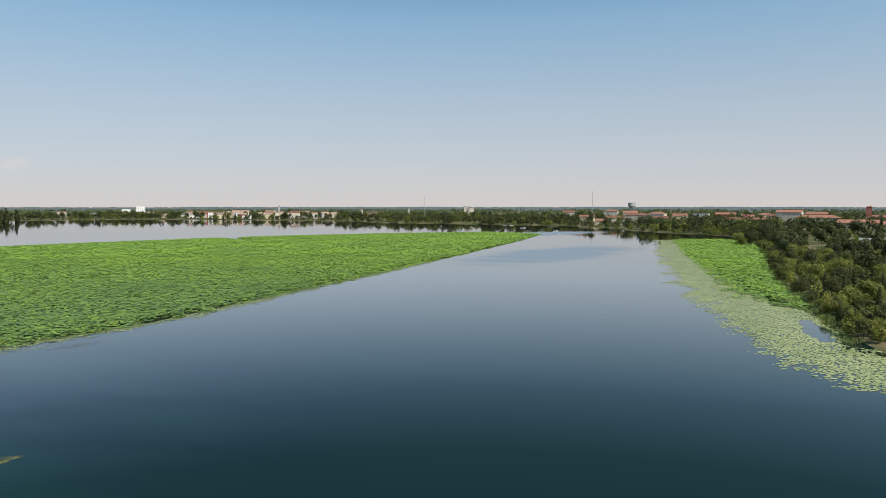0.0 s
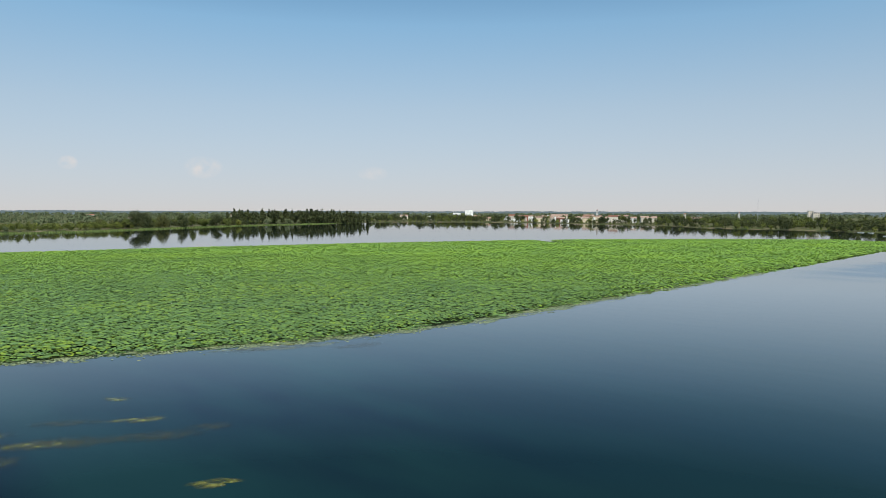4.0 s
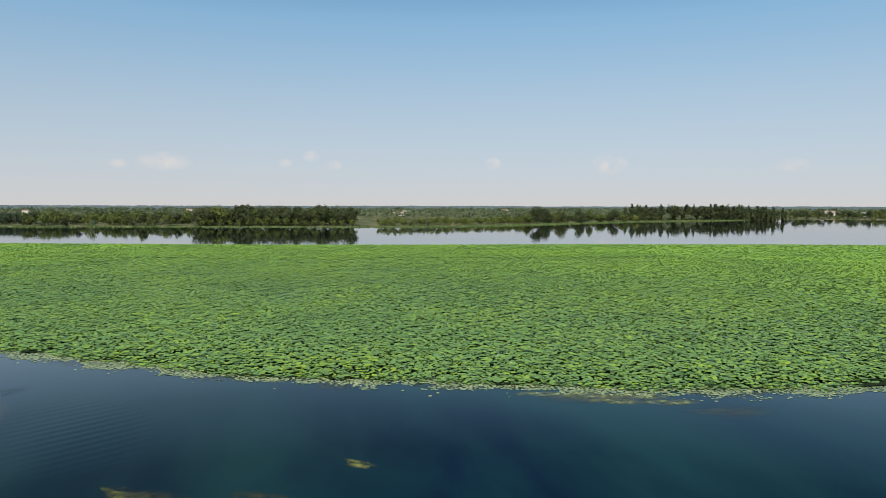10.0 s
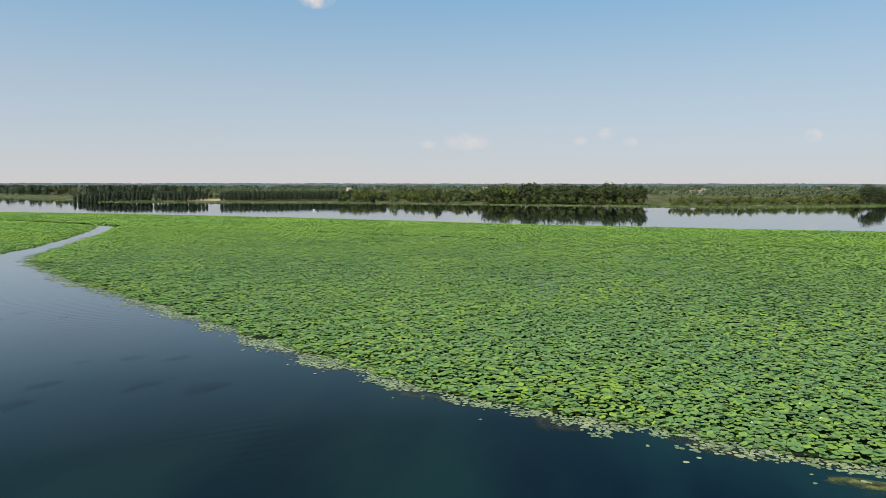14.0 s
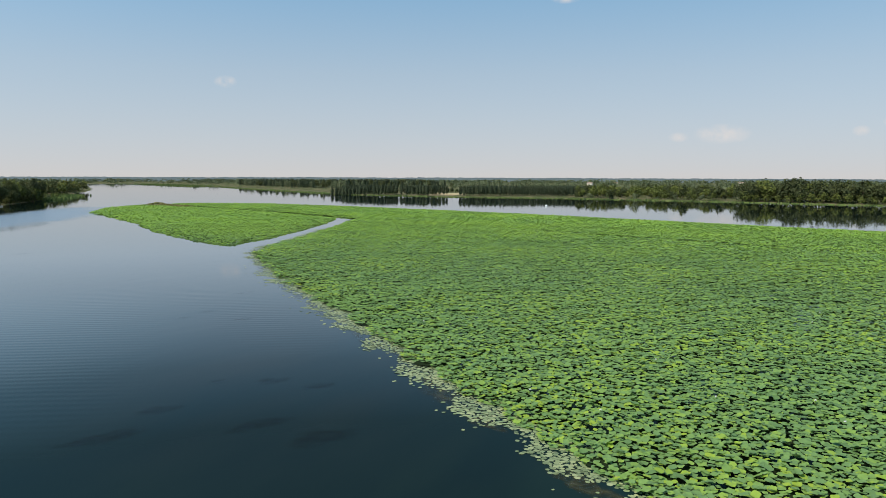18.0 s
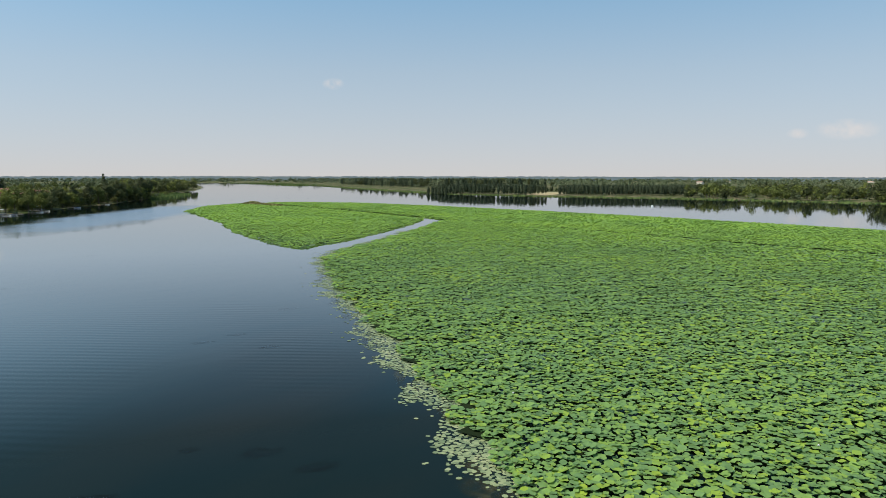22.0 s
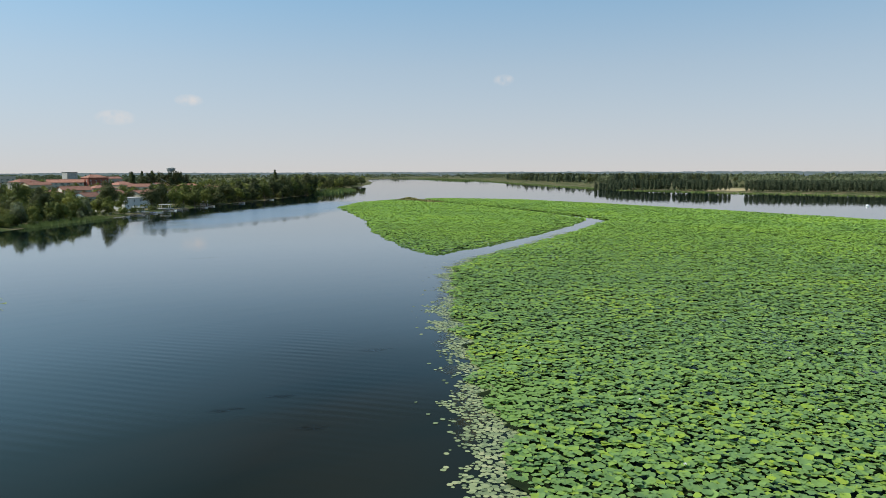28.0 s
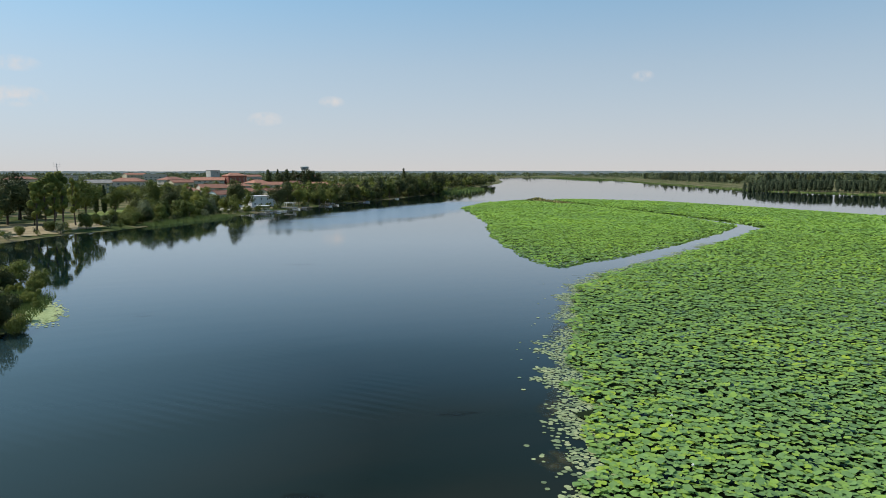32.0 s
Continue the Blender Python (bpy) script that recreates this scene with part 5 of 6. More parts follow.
wood("town_trees", [(0, -390), (-170, -440), (-330, -470), (-460, -690), (60, -620)], 330, MIX, 3.5, 6.8, 8, 4, "tree belt behind the southern town", (100, 500), 2)

# east bank
wood("bank_scrub", [(10, 60), (10, 345), (34, 345), (38, 60)], 260, ["bush", "dark_bush", "dark_bush", "light_bush"], 1.2, 2.8, 1.9, 45, "low scrub along the eastern waterline", (0.3, 14), 1, "scrub")
wood("garden_scrub", [(25, 330), (0, 348), (-120, 466), (-230, 510), (-260, 550), (-440, 585), (-560, 470), (-570, 640), (-230, 600), (60, 420)], 420,
     ["bush", "light_bush", "dark_bush", "dark_bush"], 1.8, 4.6, 3.2, 46, "bushes and gardens along the northern waterline", (0.2, 8), 1, "scrub")
thicket([(14, 72), (16, 190), (46, 190), (46, 76)], 140, ["light_bush", "light_bush", "bush", "dark_bush", "dark_bush", "bush", "column"], 1.8, 4.2, "near", 3.0, 5, (1.2, 28), 1)
thicket([(17, 180), (17, 300), (60, 320), (70, 60), (36, 76), (36, 180)], 80, ["bush", "dark_bush", "dark", "dark_bush", "dark"], 3.6, 7.0, "mid", 5.0, 6, (1.5, 60), 2)
rnd = random.Random(71)
for k in range(34):
    y = 73 + 34 * rnd.uniform(0, 1)
    put(rnd.choice(("bush", "light_bush", "bush", "dark")), 16.4 + rnd.uniform(0.6, 6.5), y, rnd.uniform(1.0, 2.6), "near")
for kind, x, y, h in (("bush", 19.5, 78, 2.2), ("light", 26, 88, 5.5), ("light_bush", 23, 99, 4.0), ("dark", 24, 246, 7.0), ("light_bush", 21.5, 252, 5.5), ("dark", 30, 258, 8.5)):
    put(kind, x, y, h, "near")
wood("bank_wood", [(60, 60), (50, 335), (130, 340), (130, 60)], 150, MIX, 1.8, 3.6, 5.5, 40, "mixed trees behind the eastern bank", (10, 130), 2)
wood("shore_trees", [(25, 325), (0, 350), (-120, 470), (-230, 512), (-230, 600), (150, 640), (150, 330)], 560, ["dark_bush", "dark_bush", "dark", "dark_bush", "dark_bush", "bush"], 3.5, 8.2, 4.4, 7,
     "dark trees and gardens along the north-eastern shore", (1.0, 130), 2.5)
wood("back_trees", [(60, 345), (-20, 520), (-120, 600), (-230, 620), (-230, 800), (60, 800), (260, 600), (260, 345)], 420, ["dark", "broad", "dark_bush", "broad", "dark_bush"], 5.0, 8.5, 8, 48, "broad trees filling the north-eastern town", (60, 420), 1)
# far shore: town, poplars, wood and plantations
wood("promenade_trees", [(-230, 515), (-366, 586), (-500, 572), (-556, 500), (-760, 560), (-700, 880), (-230, 760)], 560, ["dark", "dark", "dark_bush", "broad", "bush", "dark_bush"], 3.5, 8.6, 5.2, 8,
     "trees along the promenade of the far town", (2, 260), 2)
rnd = random.Random(9)
row = [("column" if (k + r) % 4 else "dark_bush", (-528 - r * 8 + rnd.uniform(-2, 2) - 0.1 * k) * U, (318 + k * 3.4 + rnd.uniform(-1.2, 1.2)) * U, rnd.uniform(10.6, 13.6) * U) for r in range(3) for k in range(43) if rnd.random() > 0.2]
stand("poplar_row", row, "rows of dark upright poplars by the far shore", "poplars")
row = [("grey_bush", (-513 - k * 2.6) * U, (325 + k * 9 + rnd.uniform(-3, 3)) * U, rnd.uniform(4, 6.5) * U) for k in range(14)]
stand("willow_scrub", row, "pale grey-green willow scrub below the poplars", "scrub")
wood("lakeside_wood", [(-440, 186), (-512, 330), (-600, 330), (-500, 180)], 170, ["broad", "dark_bush", "bush", "rust", "dark_bush"], 3.6, 6.4, 4.8, 10, "mixed broadleaf wood on the far shore", (7, 90))
for kind, x, y, h in (("broad", -441, 190, 6.5), ("dark_bush", -446, 200, 11.6), ("dark_bush", -449, 206, 10.2), ("rust", -454, 219, 9.6), ("dark_bush", -460, 236, 11), ("broad", -466, 246, 9), ("bush", -472, 258, 7.5), ("dark_bush", -481, 272, 9.6), ("bush", -487, 284, 8), ("bush", -494, 298, 7)):
    put(kind, x, y, h, "near")
row = [(("bush", "light_bush", "broad")[(k + r) % 3], (-450 - r * 6 + rnd.uniform(-1, 1) + 1.6 * (24 - k)) * U, (92 + k * 4.4 + rnd.uniform(-1, 1)) * U, rnd.uniform(4.0, 5.2) * U) for r in range(3) for k in range(25)]
stand("hedgerow", row, "straight green row of young poplars", "hedgerow")
row = [(("dark_bush", "dark", "dark_bush", "dark_bush", "broad")[rnd.randrange(5)], (-419 - r * 6 - (20 - k) * 1.1 + rnd.uniform(-2, 2)) * U, (-22 + k * 5.1 + rnd.uniform(-1.5, 1.5)) * U, rnd.uniform(8.5, 12.4) * U) for r in range(5) for k in range(3, 20)]
stand("dense_wood", row, "tall dense dark wood standing at the water's edge", lod="stand")
row = [("bush", (-414 - (20 - k) * 1.1 + rnd.uniform(-2, 1)) * U, (-22 + k * 5.1) * U, rnd.uniform(3.5, 6) * U) for k in range(3, 20)]
stand("wood_edge", row, "low bushes along the edge of the dense wood", "scrub")
wood("scrub_wood", [(-428, -20), (-438, -105), (-560, -110), (-540, -15)], 190, ["broad", "dark", "broad", "dark_bush", "dark_bush", "bush"], 3.0, 8.6, 4.8, 11, "loose scrub and trees on the reedy shore", (3, 110))
rows_of = []
for r in range(5):
    for k in range(64):
        y = -108 - k * 2.62
        if not (-199 < y < -183 or -229 < y < -222 or -249 < y < -242):
            rows_of.append(("planted", (-451 - r * 5.5 + (-0.5 * (y + 190) if y > -190 else -0.12 * (y + 190)) + rnd.uniform(-1, 1)) * U, (y + rnd.uniform(-0.6, 0.6)) * U, rnd.uniform(6.1, 6.8) * U))
stand("poplar_plantation", rows_of, "even poplar plantation in straight rows behind the reeds", "plantation", "stand")
# greyer kinds chosen here to paint in the haze of distance
wood("western_wood", [(-600, -410), (-680, -560), (-770, -700), (-1000, -860), (-1000, -520), (-750, -330)], 420, ["planted", "dark", "planted", "grey_bush"], 6.5, 10, 7, 12, "wood set back from the western shore, greyed in place of haze", (40, 260))
for x, y, h in ((-412, 108, 5), (-411, 118, 4), (-415, 99, 3.5), (-438, -42, 3.2), (-441, -64, 4.2), (-443, -78, 3.0), (-441, -90, 3.6), (-436, -28, 3.4)):
    put("grey_bush", x, y, h, "mid")

# point of land with reeds and bushes
for kind, x, y, h in (("light_bush", -76.5, -77.5, 2.7), ("light_bush", -75.2, -78.8, 2.4), ("dark_bush", -74, -80, 4.0), ("dark_bush", -73, -81.5, 3.4), ("bush", -77.8, -73.5, 1.8), ("dark_bush", -75.4, -75.5, 2.4), ("bush", -78.2, -75, 2.4), ("dark_bush", -75.6, -57, 3.0), ("dark_bush", -74.5, -55, 3.4), ("dark_bush", -76.2, -60, 2.0), ("dark_bush", -71, -63, 4.0), ("light_bush", -74, -70, 2.0), ("dark_bush", -69, -74, 4.6), ("bush", -73.5, -75, 3.4), ("bush", -76.8, -55.4, 2.2)):
    put(kind, x, y, h, "near")
rnd = random.Random(83)
for k in range(22):
    put("light_bush", -75 - 3.2 * rnd.uniform(0, 1), -63 - 12 * rnd.uniform(0, 1), rnd.uniform(0.6, 1.1), "near")
at = np.array((-76.5, -67)) * U + rng.normal(0, 1, (5000, 2)) * (3.0, 6.5)
reeds(at[-signed(at, LAKE) > -0.2], 0.5, rng, "thick green reeds on the point of land")
at = along(np.array([(-120, -182), (-109, -171), (-98, -158)]) * U, 1.9, 5200, rng)
reeds(at, 1.3, rng, "strip of green reeds along the park shore")
at = along(np.array([(16, 73), (16.6, 90), (16.9, 105), (17.1, 123), (17.8, 140), (21.8, 186), (24.8, 221), (26.2, 262)]) * U, 1.1, 8200, rng)
reeds(at, 0.7, rng, "reeds below the bank bushes")


def coarse_reeds(line, n, h, off, spread, label):
    at = along(np.array(line) * U, spread * U, n, rng, off * U)
    nn = len(at)
    z = np.maximum(land_height(at), 0)
    hh, a = h * 1.4 * rng.uniform(0.6, 1.2, nn), rng.uniform(0, 6.28, nn)
    dx, dy = np.cos(a) * 1.1, np.sin(a) * 1.1
    lo = np.c_[at, z]
    v = np.stack([lo + np.c_[-dx, -dy, 0 * z], lo + np.c_[dx, dy, 0 * z], lo + np.c_[dx * 0.6, dy * 0.6, hh], lo + np.c_[-dx * 0.6, -dy * 0.6, hh * 0.9]], 1).reshape(-1, 3)
    tagged(new("reeds", sheet("reeds", v, np.arange(4 * nn).reshape(-1, 4), REED)), label, "reeds", kind="stuff")


WEST = [(-402, 110), (-406, 72), (-425, 0), (-436, -60), (-440, -100), (-436, -140), (-433, -180), (-448, -267), (-505, -360), (-600, -510), (-690, -640)]
coarse_reeds(WEST, 3000, 0.7, 2, 2, "green reed belt along the far shore")
coarse_reeds([(-558, 470), (-512, 364), (-488, 284), (-440, 205), (-408, 150), (-402, 110)], 2600, 0.8, 2, 2.5, "green reed belt below the poplars")
coarse_reeds([(-860, -960), (-770, -760), (-690, -640)], 1500, 1.5, -20, 14, "pale marsh grass at the end of the lake")
coarse_reeds([(-330, -400), (-285, -345), (-262, -320)], 700, 1.4, 0, 4, "reeds off the wooded point")

# brown sedge heap on the small bed
top = np.array((-244.5, -216)) * U
at = np.concatenate([along(np.array([(-245, -217), (-243, -205), (-238, -190)]) * U, 2.6, 1500, rng), top + rng.normal(0, 3.6, (1500, 2))])
hh = np.where(np.hypot(*(at - top).T) < 7, 4.0 - 0.3 * np.hypot(*(at - top).T), 1.5)
v, f = discs(np.c_[at, 0.3 + hh * rng.uniform(0.2, 0.6, len(at))], rng.uniform(0.6, 1.3, len(at)), 5, rng, tilt=0.8)
tagged(new("sedge_heap", sheet("sedge_heap", v, f, DRY)), "low heap of brown dead sedge among the lotus", "sedge", kind="stuff")

# trodden dry lawn under the park trees
lawn = np.array([(-58, -133), (-72, -137), (-83, -148), (-91, -158), (-86, -172), (-64, -164)]) * U
gx, gy = np.meshgrid(np.arange(lawn[:, 0].min(), lawn[:, 0].max(), 1.2), np.arange(lawn[:, 1].min(), lawn[:, 1].max(), 1.2))
q = np.c_[gx.ravel(), gy.ravel()]
q = q[(signed(q, lawn) + 2.5 * ripple_noise(q, 14, 41) > 0) & (-signed(q, LAKE) > 0.8)]
v = np.repeat(q, 4, 0) + np.tile([(0, 0), (1.2, 0), (1.2, 1.2), (0, 1.2)], (len(q), 1))
tagged(new("dry_lawn", sheet("dry_lawn", np.c_[v, land_height(v) + 0.06], np.arange(len(v)).reshape(-1, 4), EARTH, True)), "trodden brown dry lawn under the park trees", "lawn", kind="structure")

# sandy strand by the landing and the mown lawn of the park
for name, ring, material, label, category in (
        ("strand", [(-122, -203), (-130, -209), (-137, -217), (-132, -222), (-124, -215), (-119, -207)], SAND, "pale bare sandy strand by the landing stages", "strand"),
        ("park_lawn", [(-93, -181), (-101, -185), (-106, -196), (-108, -212), (-98, -222), (-88, -210), (-87, -192)], LAWN, "sunlit mown lawn between the park trees", "lawn")):
    ring = np.array(ring) * U
    gx, gy = np.meshgrid(np.arange(ring[:, 0].min(), ring[:, 0].max(), 1.0), np.arange(ring[:, 1].min(), ring[:, 1].max(), 1.0))
    q = np.c_[gx.ravel(), gy.ravel()]
    q = q[(signed(q, ring) + 1.5 * ripple_noise(q, 9, 43) > 0) & (-signed(q, LAKE) > 0.8)]
    v = np.repeat(q, 4, 0) + np.tile([(0, 0), (1.0, 0), (1.0, 1.0), (0, 1.0)], (len(q), 1))
    tagged(new(name, sheet(name, np.c_[v, land_height(v) + 0.07], np.arange(len(v)).reshape(-1, 4), material, True)), label, category, kind="structure")

# stubble field seen through the gap in the plantation
w = np.array([(-448, -201), (-450, -184), (-520, -203), (-520, -236)]) * U
tagged(new("stubble_field", sheet("stubble_field", [(x, y, 1.05) for x, y in w], [(0, 1, 2, 3)], WHEAT)), "pale harvested grain field", "field", kind="structure")
rnd = random.Random(37)
row = [(rnd.choice(("planted", "dark_bush", "dark")), (-530 - 9 * r + rnd.uniform(-3, 3)) * U, (-192 - 4.2 * k + rnd.uniform(-1.5, 1.5)) * U, rnd.uniform(3.4, 5.2) * U) for r in range(2) for k in range(14)]
stand("field_hedge", row, "dark hedge of trees closing the grain field", "hedgerow")


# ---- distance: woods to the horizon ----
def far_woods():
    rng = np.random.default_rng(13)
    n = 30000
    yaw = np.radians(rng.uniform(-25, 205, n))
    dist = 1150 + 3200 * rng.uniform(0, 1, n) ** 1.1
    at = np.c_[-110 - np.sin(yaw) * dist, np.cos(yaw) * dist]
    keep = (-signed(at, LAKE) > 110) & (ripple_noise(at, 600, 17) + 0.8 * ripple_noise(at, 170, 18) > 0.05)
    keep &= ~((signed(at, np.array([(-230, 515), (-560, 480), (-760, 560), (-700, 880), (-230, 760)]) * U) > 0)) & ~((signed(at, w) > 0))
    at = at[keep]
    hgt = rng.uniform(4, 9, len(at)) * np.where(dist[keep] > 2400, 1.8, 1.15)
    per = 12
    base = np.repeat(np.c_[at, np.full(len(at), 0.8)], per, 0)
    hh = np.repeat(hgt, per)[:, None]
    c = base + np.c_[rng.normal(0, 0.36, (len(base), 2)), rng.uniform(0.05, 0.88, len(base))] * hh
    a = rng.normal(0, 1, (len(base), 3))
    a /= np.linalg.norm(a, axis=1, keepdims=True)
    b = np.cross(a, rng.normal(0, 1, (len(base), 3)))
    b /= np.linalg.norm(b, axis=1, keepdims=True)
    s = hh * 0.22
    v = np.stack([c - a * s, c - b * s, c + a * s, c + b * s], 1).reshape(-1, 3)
    # the grey leaf colour paints haze onto these woods
    tagged(new("distant_woods", sheet("distant_woods", v, np.arange(len(v)).reshape(-1, 4), LEAF_GREY)), "hedgerows and woods out to the horizon, haze painted as grey leaves", "woods", kind="stuff")


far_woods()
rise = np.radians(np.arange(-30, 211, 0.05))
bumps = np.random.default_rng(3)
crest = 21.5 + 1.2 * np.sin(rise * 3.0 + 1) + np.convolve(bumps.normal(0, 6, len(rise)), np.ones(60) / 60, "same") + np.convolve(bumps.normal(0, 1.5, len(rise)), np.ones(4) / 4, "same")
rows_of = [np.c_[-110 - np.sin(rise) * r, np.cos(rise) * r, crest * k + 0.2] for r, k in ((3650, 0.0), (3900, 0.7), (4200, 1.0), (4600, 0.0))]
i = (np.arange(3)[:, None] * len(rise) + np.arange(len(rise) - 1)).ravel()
tagged(new("backdrop_hills", sheet("backdrop_hills", np.concatenate(rows_of), np.c_[i, i + 1, i + 1 + len(rise), i + len(rise)], HAZED_HILL, True)), "low wooded rises along the horizon, haze painted as a glow", "hills", kind="structure")


# ---- landing stages, boats, small things on the water ----
def dock(x, y, turn, length, label):
    ob = tagged(new("dock"), label, "dock", group="landing stages")
    for k in range(int(length / 0.3)):
        plank = part("plank", PLANK, None, ob)
        plank.matrix_basis = pose(0, k * 0.3, 0.55)
    for k in range(int(length / 2) + 1):
        for s in (-0.75, 0.75):
            part("post", rod(bmesh.new(), (s, k * 2.0, -1.5), (s, k * 2.0, 0.95), 0.09, 0.08, 6), WOOD, ob)
    for s in (-0.6, 0.6):
        part("beam", box(bmesh.new(), s - 0.06, 0, 0.36, s + 0.06, length, 0.519), WOOD, ob)
    ob.matrix_basis = pose(x, y, 0, 0, 0, turn)


PLANK = bpy.data.meshes.new("plank")
_b = box(bmesh.new(), -0.8, -0.13, -0.03, 0.8, 0.13, 0.03)
_b.to_mesh(PLANK)
PLANK.materials.append(WOOD)


def boat(x, y, turn, length, cover, label):
    ob = tagged(new("boat"), label, "boat", group="moored boats")
    bm, rows = bmesh.new(), []
    for k in range(9):
        t = k / 8
        half = 0.75 * math.sin(min(1.0, t * 1.35 + 0.12) * math.pi * 0.5) * (1 - max(0, t - 0.6) ** 1.5 * 3.2) + 0.02
        x0 = (t - 0.5) * length
        sheer = 0.45 + 0.25 * t * t
        rows.append([bm.verts.new((x0, s * half * q, z)) for s, q, z in ((-1, 1, sheer), (-1, 0.85, 0.1), (0, 0, -0.18), (1, 0.85, 0.1), (1, 1, sheer))])
    for a, b in zip(rows, rows[1:]):
        for k in range(4):
            bm.faces.new((a[k], a[k + 1], b[k + 1], b[k]))
    bm.faces.new(rows[0])
    bmesh.ops.solidify(bm, geom=bm.faces[:], thickness=0.05)
    part("hull", bm, BOAT_WHITE, ob)
    for k in (-0.2, 0.12):
        part("seat", box(bmesh.new(), k * length - 0.15, -0.6, 0.26, k * length + 0.15, 0.6, 0.31), WOOD, ob)
    if cover:
        bm = bmesh.new()
        slab(bm, [(-length * 0.45, -0.66, 0.47), (length * 0.3, -0.66, 0.55), (length * 0.3, 0.66, 0.55), (-length * 0.45, 0.66, 0.47)], 0.08)
        part("cover", bm, BOAT_BLUE, ob, "blue boat cover")
    ob.matrix_basis = pose(x, y, 0.1, 0, 0, turn)


for k, (x, y, n) in enumerate(((-129, -191, 9), (-134, -197, 6), (-137, -200, 8), (-143, -207, 7), (-147, -211, 10), (-158, -220.5, 7), (-163, -225, 6), (-181, -242, 6), (-205, -265, 6))):
    dock(x * U - 1.2, y * U - 1.2, 46, n, "short weathered wooden landing stage with posts")
    boat(x * U - 5.0 - k % 2, y * U + 1.0 + k % 3, 130 + k * 11 % 40, 3.6 + 0.3 * (k % 4), k % 3 == 1, "small white boat moored by a landing stage" if k % 3 != 1 else "small boat under a blue cover at a landing stage")


def terrace(x, y, turn, w, d):
    """A paved landing above the water: slab, retaining wall, rail and parasol-like flat shelter."""
    ob = tagged(new("terrace"), "pale concrete lakeside terrace with a flat shelter", "terrace", group="lakeside terraces")
    part("slab", box(bmesh.new(), -w / 2, -d / 2, 0.7, w / 2, d / 2, 0.95, 0.03), CONCRETE, ob)
    part("retaining_wall", box(bmesh.new(), -w / 2 + 0.1, -d / 2 + 0.1, -1.5, w / 2 - 0.1, -d / 2 + 0.5, 0.698), CONCRETE, ob)
    for sx in (-0.3, 0.3):
        for sy in (-0.1, 0.35):
            part("post", box(bmesh.new(), w * sx - 0.07, d * sy - 0.07, 0.952, w * sx + 0.07, d * sy + 0.07, 3.3), WHITE, ob)
    part("shelter_roof", box(bmesh.new(), -w * 0.36, -d * 0.22, 3.302, w * 0.36, d * 0.46, 3.5, 0.03), WHITE, ob)
    for k in range(int(w) + 1):
        part("rail_post", box(bmesh.new(), -w / 2 + k - 0.03, -d / 2 + 0.1, 0.952, -w / 2 + k + 0.03, -d / 2 + 0.16, 1.9), STEEL, ob)
    part("rail", box(bmesh.new(), -w / 2, -d / 2 + 0.09, 1.902, w / 2, -d / 2 + 0.17, 1.96), STEEL, ob)
    ob.matrix_basis = pose(x * U, y * U, 0, 0, 0, turn)


terrace(-134, -200.5, 136, 11, 5)
terrace(-146, -213, 136, 9, 5)
terrace(-165, -230, 138, 8, 5)
for x, y, turn in ((-62, 350, 10), (-58, 368, 60), (-85, 415, 30), (-110, 474, 0), (-104, 470, 40)):
    boat(x * U, y * U, turn, 6.5, False, "white boat moored off the far bank")
dock(-70 * U, 455 * U, 150, 20, "long wooden jetty on the far bank")
ob = tagged(new("buoy"), "small round white buoy on the lake", "buoy")
bm = bmesh.new()
bmesh.ops.create_uvsphere(bm, u_segments=12, v_segments=8, radius=0.9)
part("float", bm, BOAT_WHITE, ob)
part("ring", rod(bmesh.new(), (0, 0, 0.8), (0, 0, 1.2), 0.12, 0.1, 8), STEEL, ob)
ob.matrix_basis = pose(-330 * U, -76 * U, 0.35)


def algae(x, y, rx, ry, turn, seed, material=None, label="brownish green algae mat floating on the water"):
    seg, rings = 40, 4
    a = np.arange(seg) * 2 * math.pi / seg
    lump = 1 + 0.22 * np.sin(3 * a + seed) + 0.16 * np.sin(5 * a + 2 * seed) + 0.08 * np.sin(11 * a + seed)
    v = [(0, 0, 0)]
    for r in range(1, rings + 1):
        x1, y1 = np.cos(a) * lump * rx * 1.3 * r / rings, np.sin(a) * lump * ry * 1.3 * r / rings
        v += list(zip(x1, y1 + 0.3 * ry * np.sin(2 * x1 / rx + seed), 0 * a))
    v = np.array(v) + (0, 0, 0.004 + 0.0007 * (seed % 23))
    k = np.arange(seg)
    f = [np.c_[0 * k, 1 + k, 1 + (k + 1) % seg]]
    for r in range(rings - 1):
        p, q = 1 + r * seg, 1 + (r + 1) * seg
        f += [np.c_[p + k, q + k, q + (k + 1) % seg], np.c_[p + k, q + (k + 1) % seg, p + (k + 1) % seg]]
    f = np.concatenate(f)
    ob = tagged(new("algae_mat", sheet("algae_mat", v, f, material or ALGAE)), label, "algae", kind="stuff")
    ob.matrix_basis = pose(x, y, 0, 0, 0, turn)


SUNK = "olive water weed lying just under the surface"
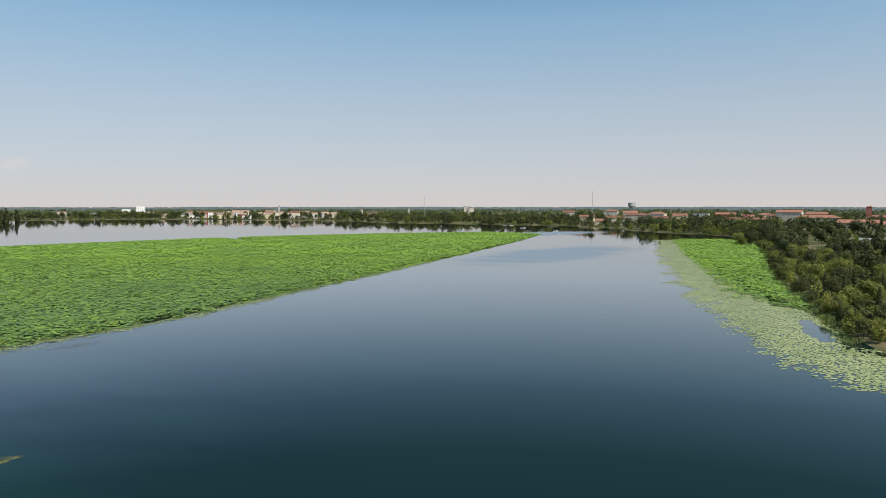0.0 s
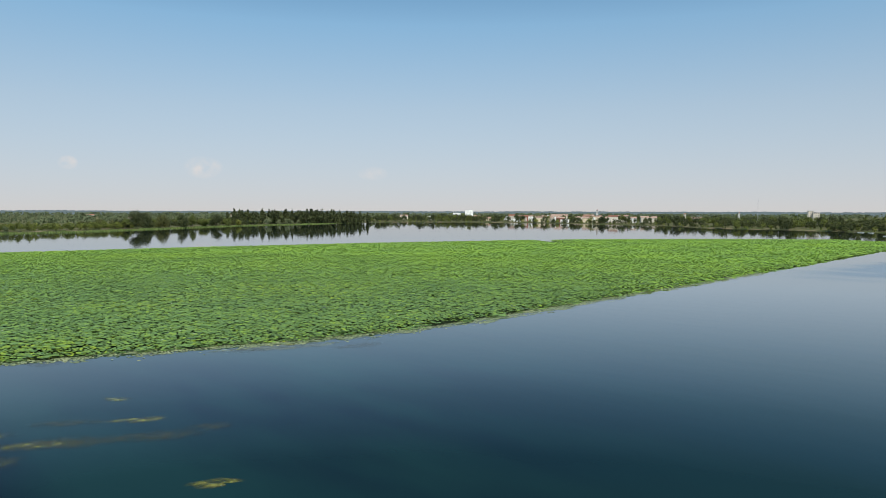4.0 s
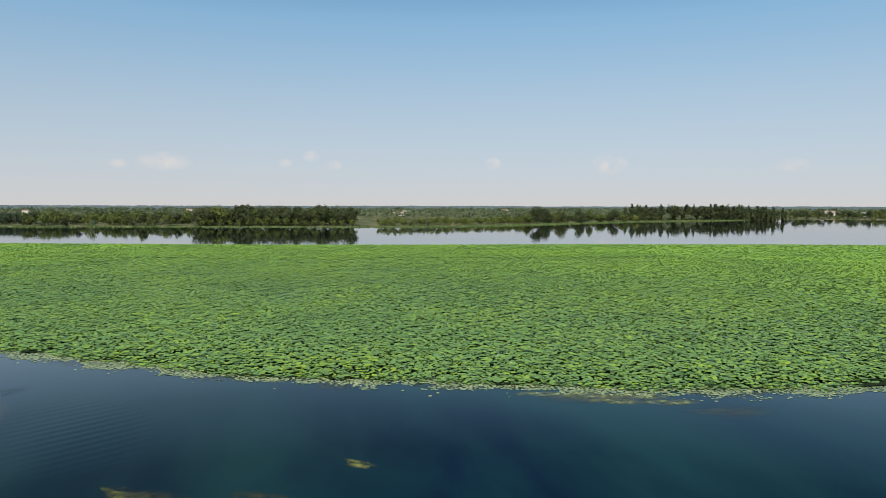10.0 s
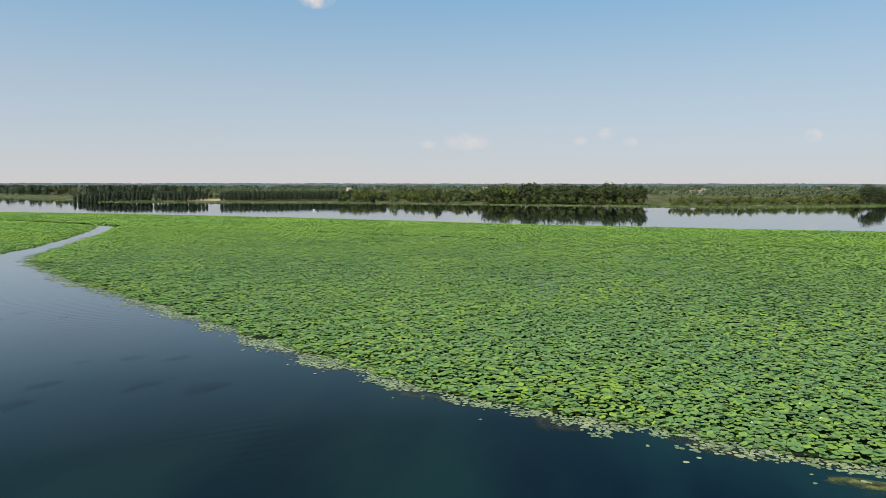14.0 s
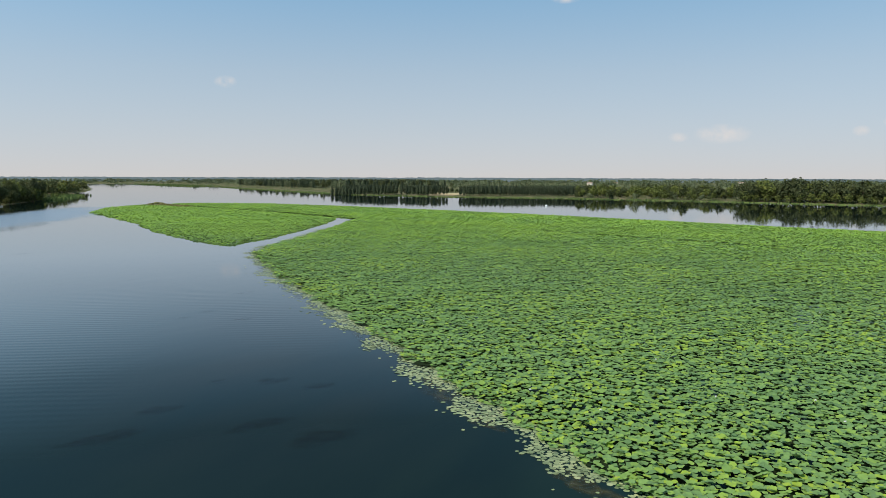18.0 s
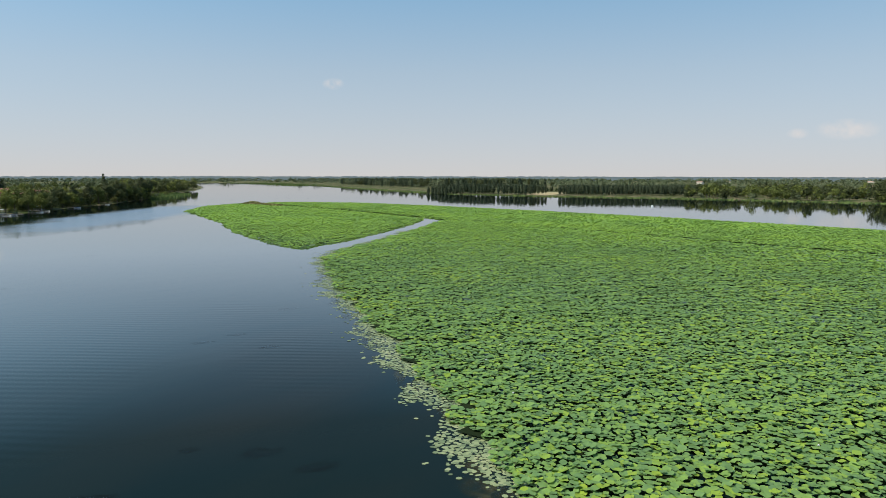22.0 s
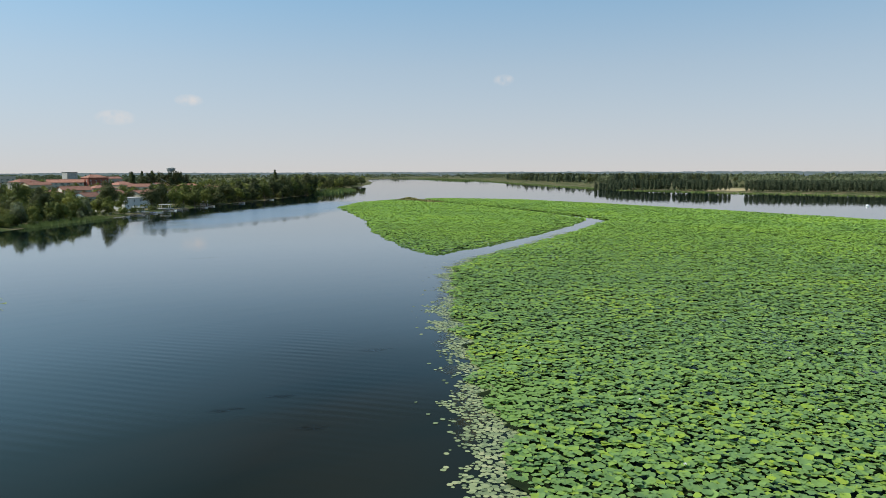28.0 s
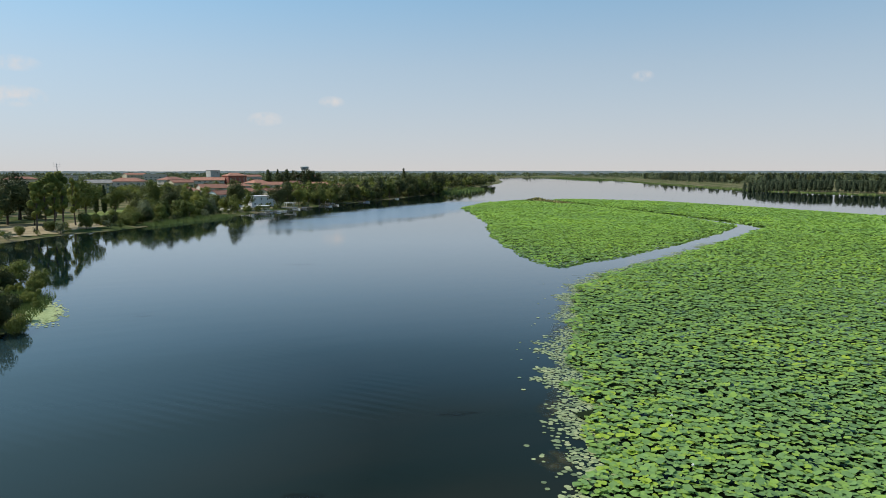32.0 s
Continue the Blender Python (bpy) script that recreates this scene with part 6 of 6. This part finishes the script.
for k, (x, y, rx, ry, turn) in enumerate(((-47.8, 18.9, 1.1, 0.3, 45), (-46.4, 20.6, 0.9, 0.6, 55), (-42.9, 22.4, 1.9, 0.45, 60), (-43.4, 17.0, 1.2, 0.6, 40), (-42.2, 19.3, 1.5, 0.6, 60), (-43.6, 28.0, 1.3, 0.4, 60),
                                           (-49.0, 28.8, 0.7, 0.35, 40), (-32, 26, 0.9, 0.45, 60), (-58.2, 41.5, 1.6, 0.45, 78), (-57.2, 44.4, 2.3, 0.9, 75), (-56.4, 47.2, 1.8, 0.7, 80), (-55.6, 45.4, 1.5, 0.5, 70), (-54.6, 48.6, 1.6, 0.5, 78))):
    algae(x * U, y * U, rx * U, ry * U, turn, k)
for k, (x, y, rx, ry, turn) in enumerate(((-43.0, 18.2, 3.0, 1.6, 55), (-42.4, 23.2, 2.6, 0.8, 60), (-40.4, 27.0, 2.6, 0.7, 62), (-39.6, 30.2, 0.9, 0.5, 60), (-47.0, 20.0, 2.0, 0.9, 50), (-46.0, 24.5, 1.6, 0.5, 55),
                                           (-56.4, 44.5, 3.6, 1.2, 76), (-75.2, 10.5, 1.6, 0.9, 60), (-92.0, -10.6, 1.0, 0.8, 40), (-52.0, 51.0, 2.0, 0.8, 80))):
    algae(x * U, y * U, rx * U, ry * U, turn, 40 + k, SUNKEN, SUNK)
drift = random.Random(17)
for k in range(30):
    a, b = BED[6 + k // 2], BED[7 + k // 2]
    q, off = drift.uniform(0, 1), drift.uniform(-1.2, 1.4)
    d = (b - a) / np.linalg.norm(b - a)
    algae(*(a + (b - a) * q + np.array((-d[1], d[0])) * off), drift.uniform(1.5, 4.5), drift.uniform(0.6, 1.5), math.degrees(math.atan2(d[1], d[0])) + drift.uniform(-15, 15), 60 + k, SUNKEN, SUNK)


# ---- white lotus flowers standing over the leaves ----
def lotus_flower(x, y, z):
    ob = tagged(new("lotus_flower"), "white lotus flower standing above the leaves", "flower", group="lotus flowers")
    bm = bmesh.new()
    for ring, (n, reach, rise) in enumerate(((8, 0.15, 0.07), (6, 0.09, 0.14))):
        for k in range(n):
            a = (k + 0.5 * ring) * 6.2832 / n
            c, s = math.cos(a), math.sin(a)
            q = [(0.02, 0, 0), (reach * 0.55, -0.05, rise * 0.4), (reach, 0, rise), (reach * 0.55, 0.05, rise * 0.4)]
            vs = [bm.verts.new((u * c - v * s, u * s + v * c, w + 0.02 * ring)) for u, v, w in q]
            bm.faces.new(vs)
    part("petals", bm, WHITE, ob)
    part("seed_head", rod(bmesh.new(), (0, 0, 0), (0, 0, 0.07), 0.025, 0.04, 8), PAD_GREEN, ob, "yellow-green seed head")
    part("stalk", rod(bmesh.new(), (0, 0, -z - 0.2), (0, 0, 0), 0.012, 0.012, 5), REED, ob)
    ob.matrix_basis = pose(x, y, z)
    return ob


rng = np.random.default_rng(91)
at = rng.uniform((-135 * U, -50 * U), (-60 * U, 70 * U), (900, 2))
at = at[(signed(at, BED) > 1.5) & (line_distance(at, FLIGHT) < 75)][:46]
flower = lotus_flower(at[0][0], at[0][1], 1.2)
for x, y in at[1:]:
    copy_thing(flower, pose(x, y, 1.14 + 0.1 * rng.uniform(), 0, 0, rng.uniform(0, 360)))


# ---- pale barrier beyond the eastern trees ----
def barrier(x, y, turn, length, label):
    ob = tagged(new("barrier"), label, "barrier")
    for k in range(int(length / 3) + 1):
        part("post", box(bmesh.new(), k * 3.0 - 0.1, -0.1, -0.3, k * 3.0 + 0.1, 0.1, 2.6, 0.02), STEEL, ob)
    for z in (0.7, 1.6, 2.4):
        part("rail", box(bmesh.new(), -0.3, -0.19, z, length, -0.11, z + 0.42, 0.02), WHITE, ob)
    ob.matrix_basis = pose(x * U, y * U, height_at(x * U, y * U) + 2.2, 0, 0, turn)
    bank = part("footing", box(bmesh.new(), -0.6, -0.6, -3.2, length + 0.4, 0.6, -0.302), CONCRETE, ob)
    return bank


barrier(55, 250, -12, 42, "white slatted roadside barrier on a concrete footing")

# first two are dark wind ripples painted as patches, the rest water weed
for x, y, rx, ry in ((-107, -82, 1.4, 0.45), (-85.5, -57.5, 0.8, 0.3), (-65.7, -1.2, 1.0, 0.5), (-72.7, 0.3, 0.8, 0.5), (-73.1, 3.3, 0.8, 0.45), (-71.0, -2.5, 0.4, 0.3), (-66.7, 4.9, 1.5, 0.5),
                     (-66.7, 8.7, 1.4, 0.8), (-62.0, -0.3, 1.4, 0.6), (-83.4, -19.6, 0.7, 0.3), (-86.7, -19.8, 0.6, 0.3), (-85.6, -14.6, 0.6, 0.35), (-95.9, -24.6, 0.8, 0.3)):
    algae(x * U, y * U, rx * 1.1 * U, ry * 1.0 * U, 160, int(-x), WEED_RIPPLE, "dark patch of water weed and painted ripple just breaking the surface")
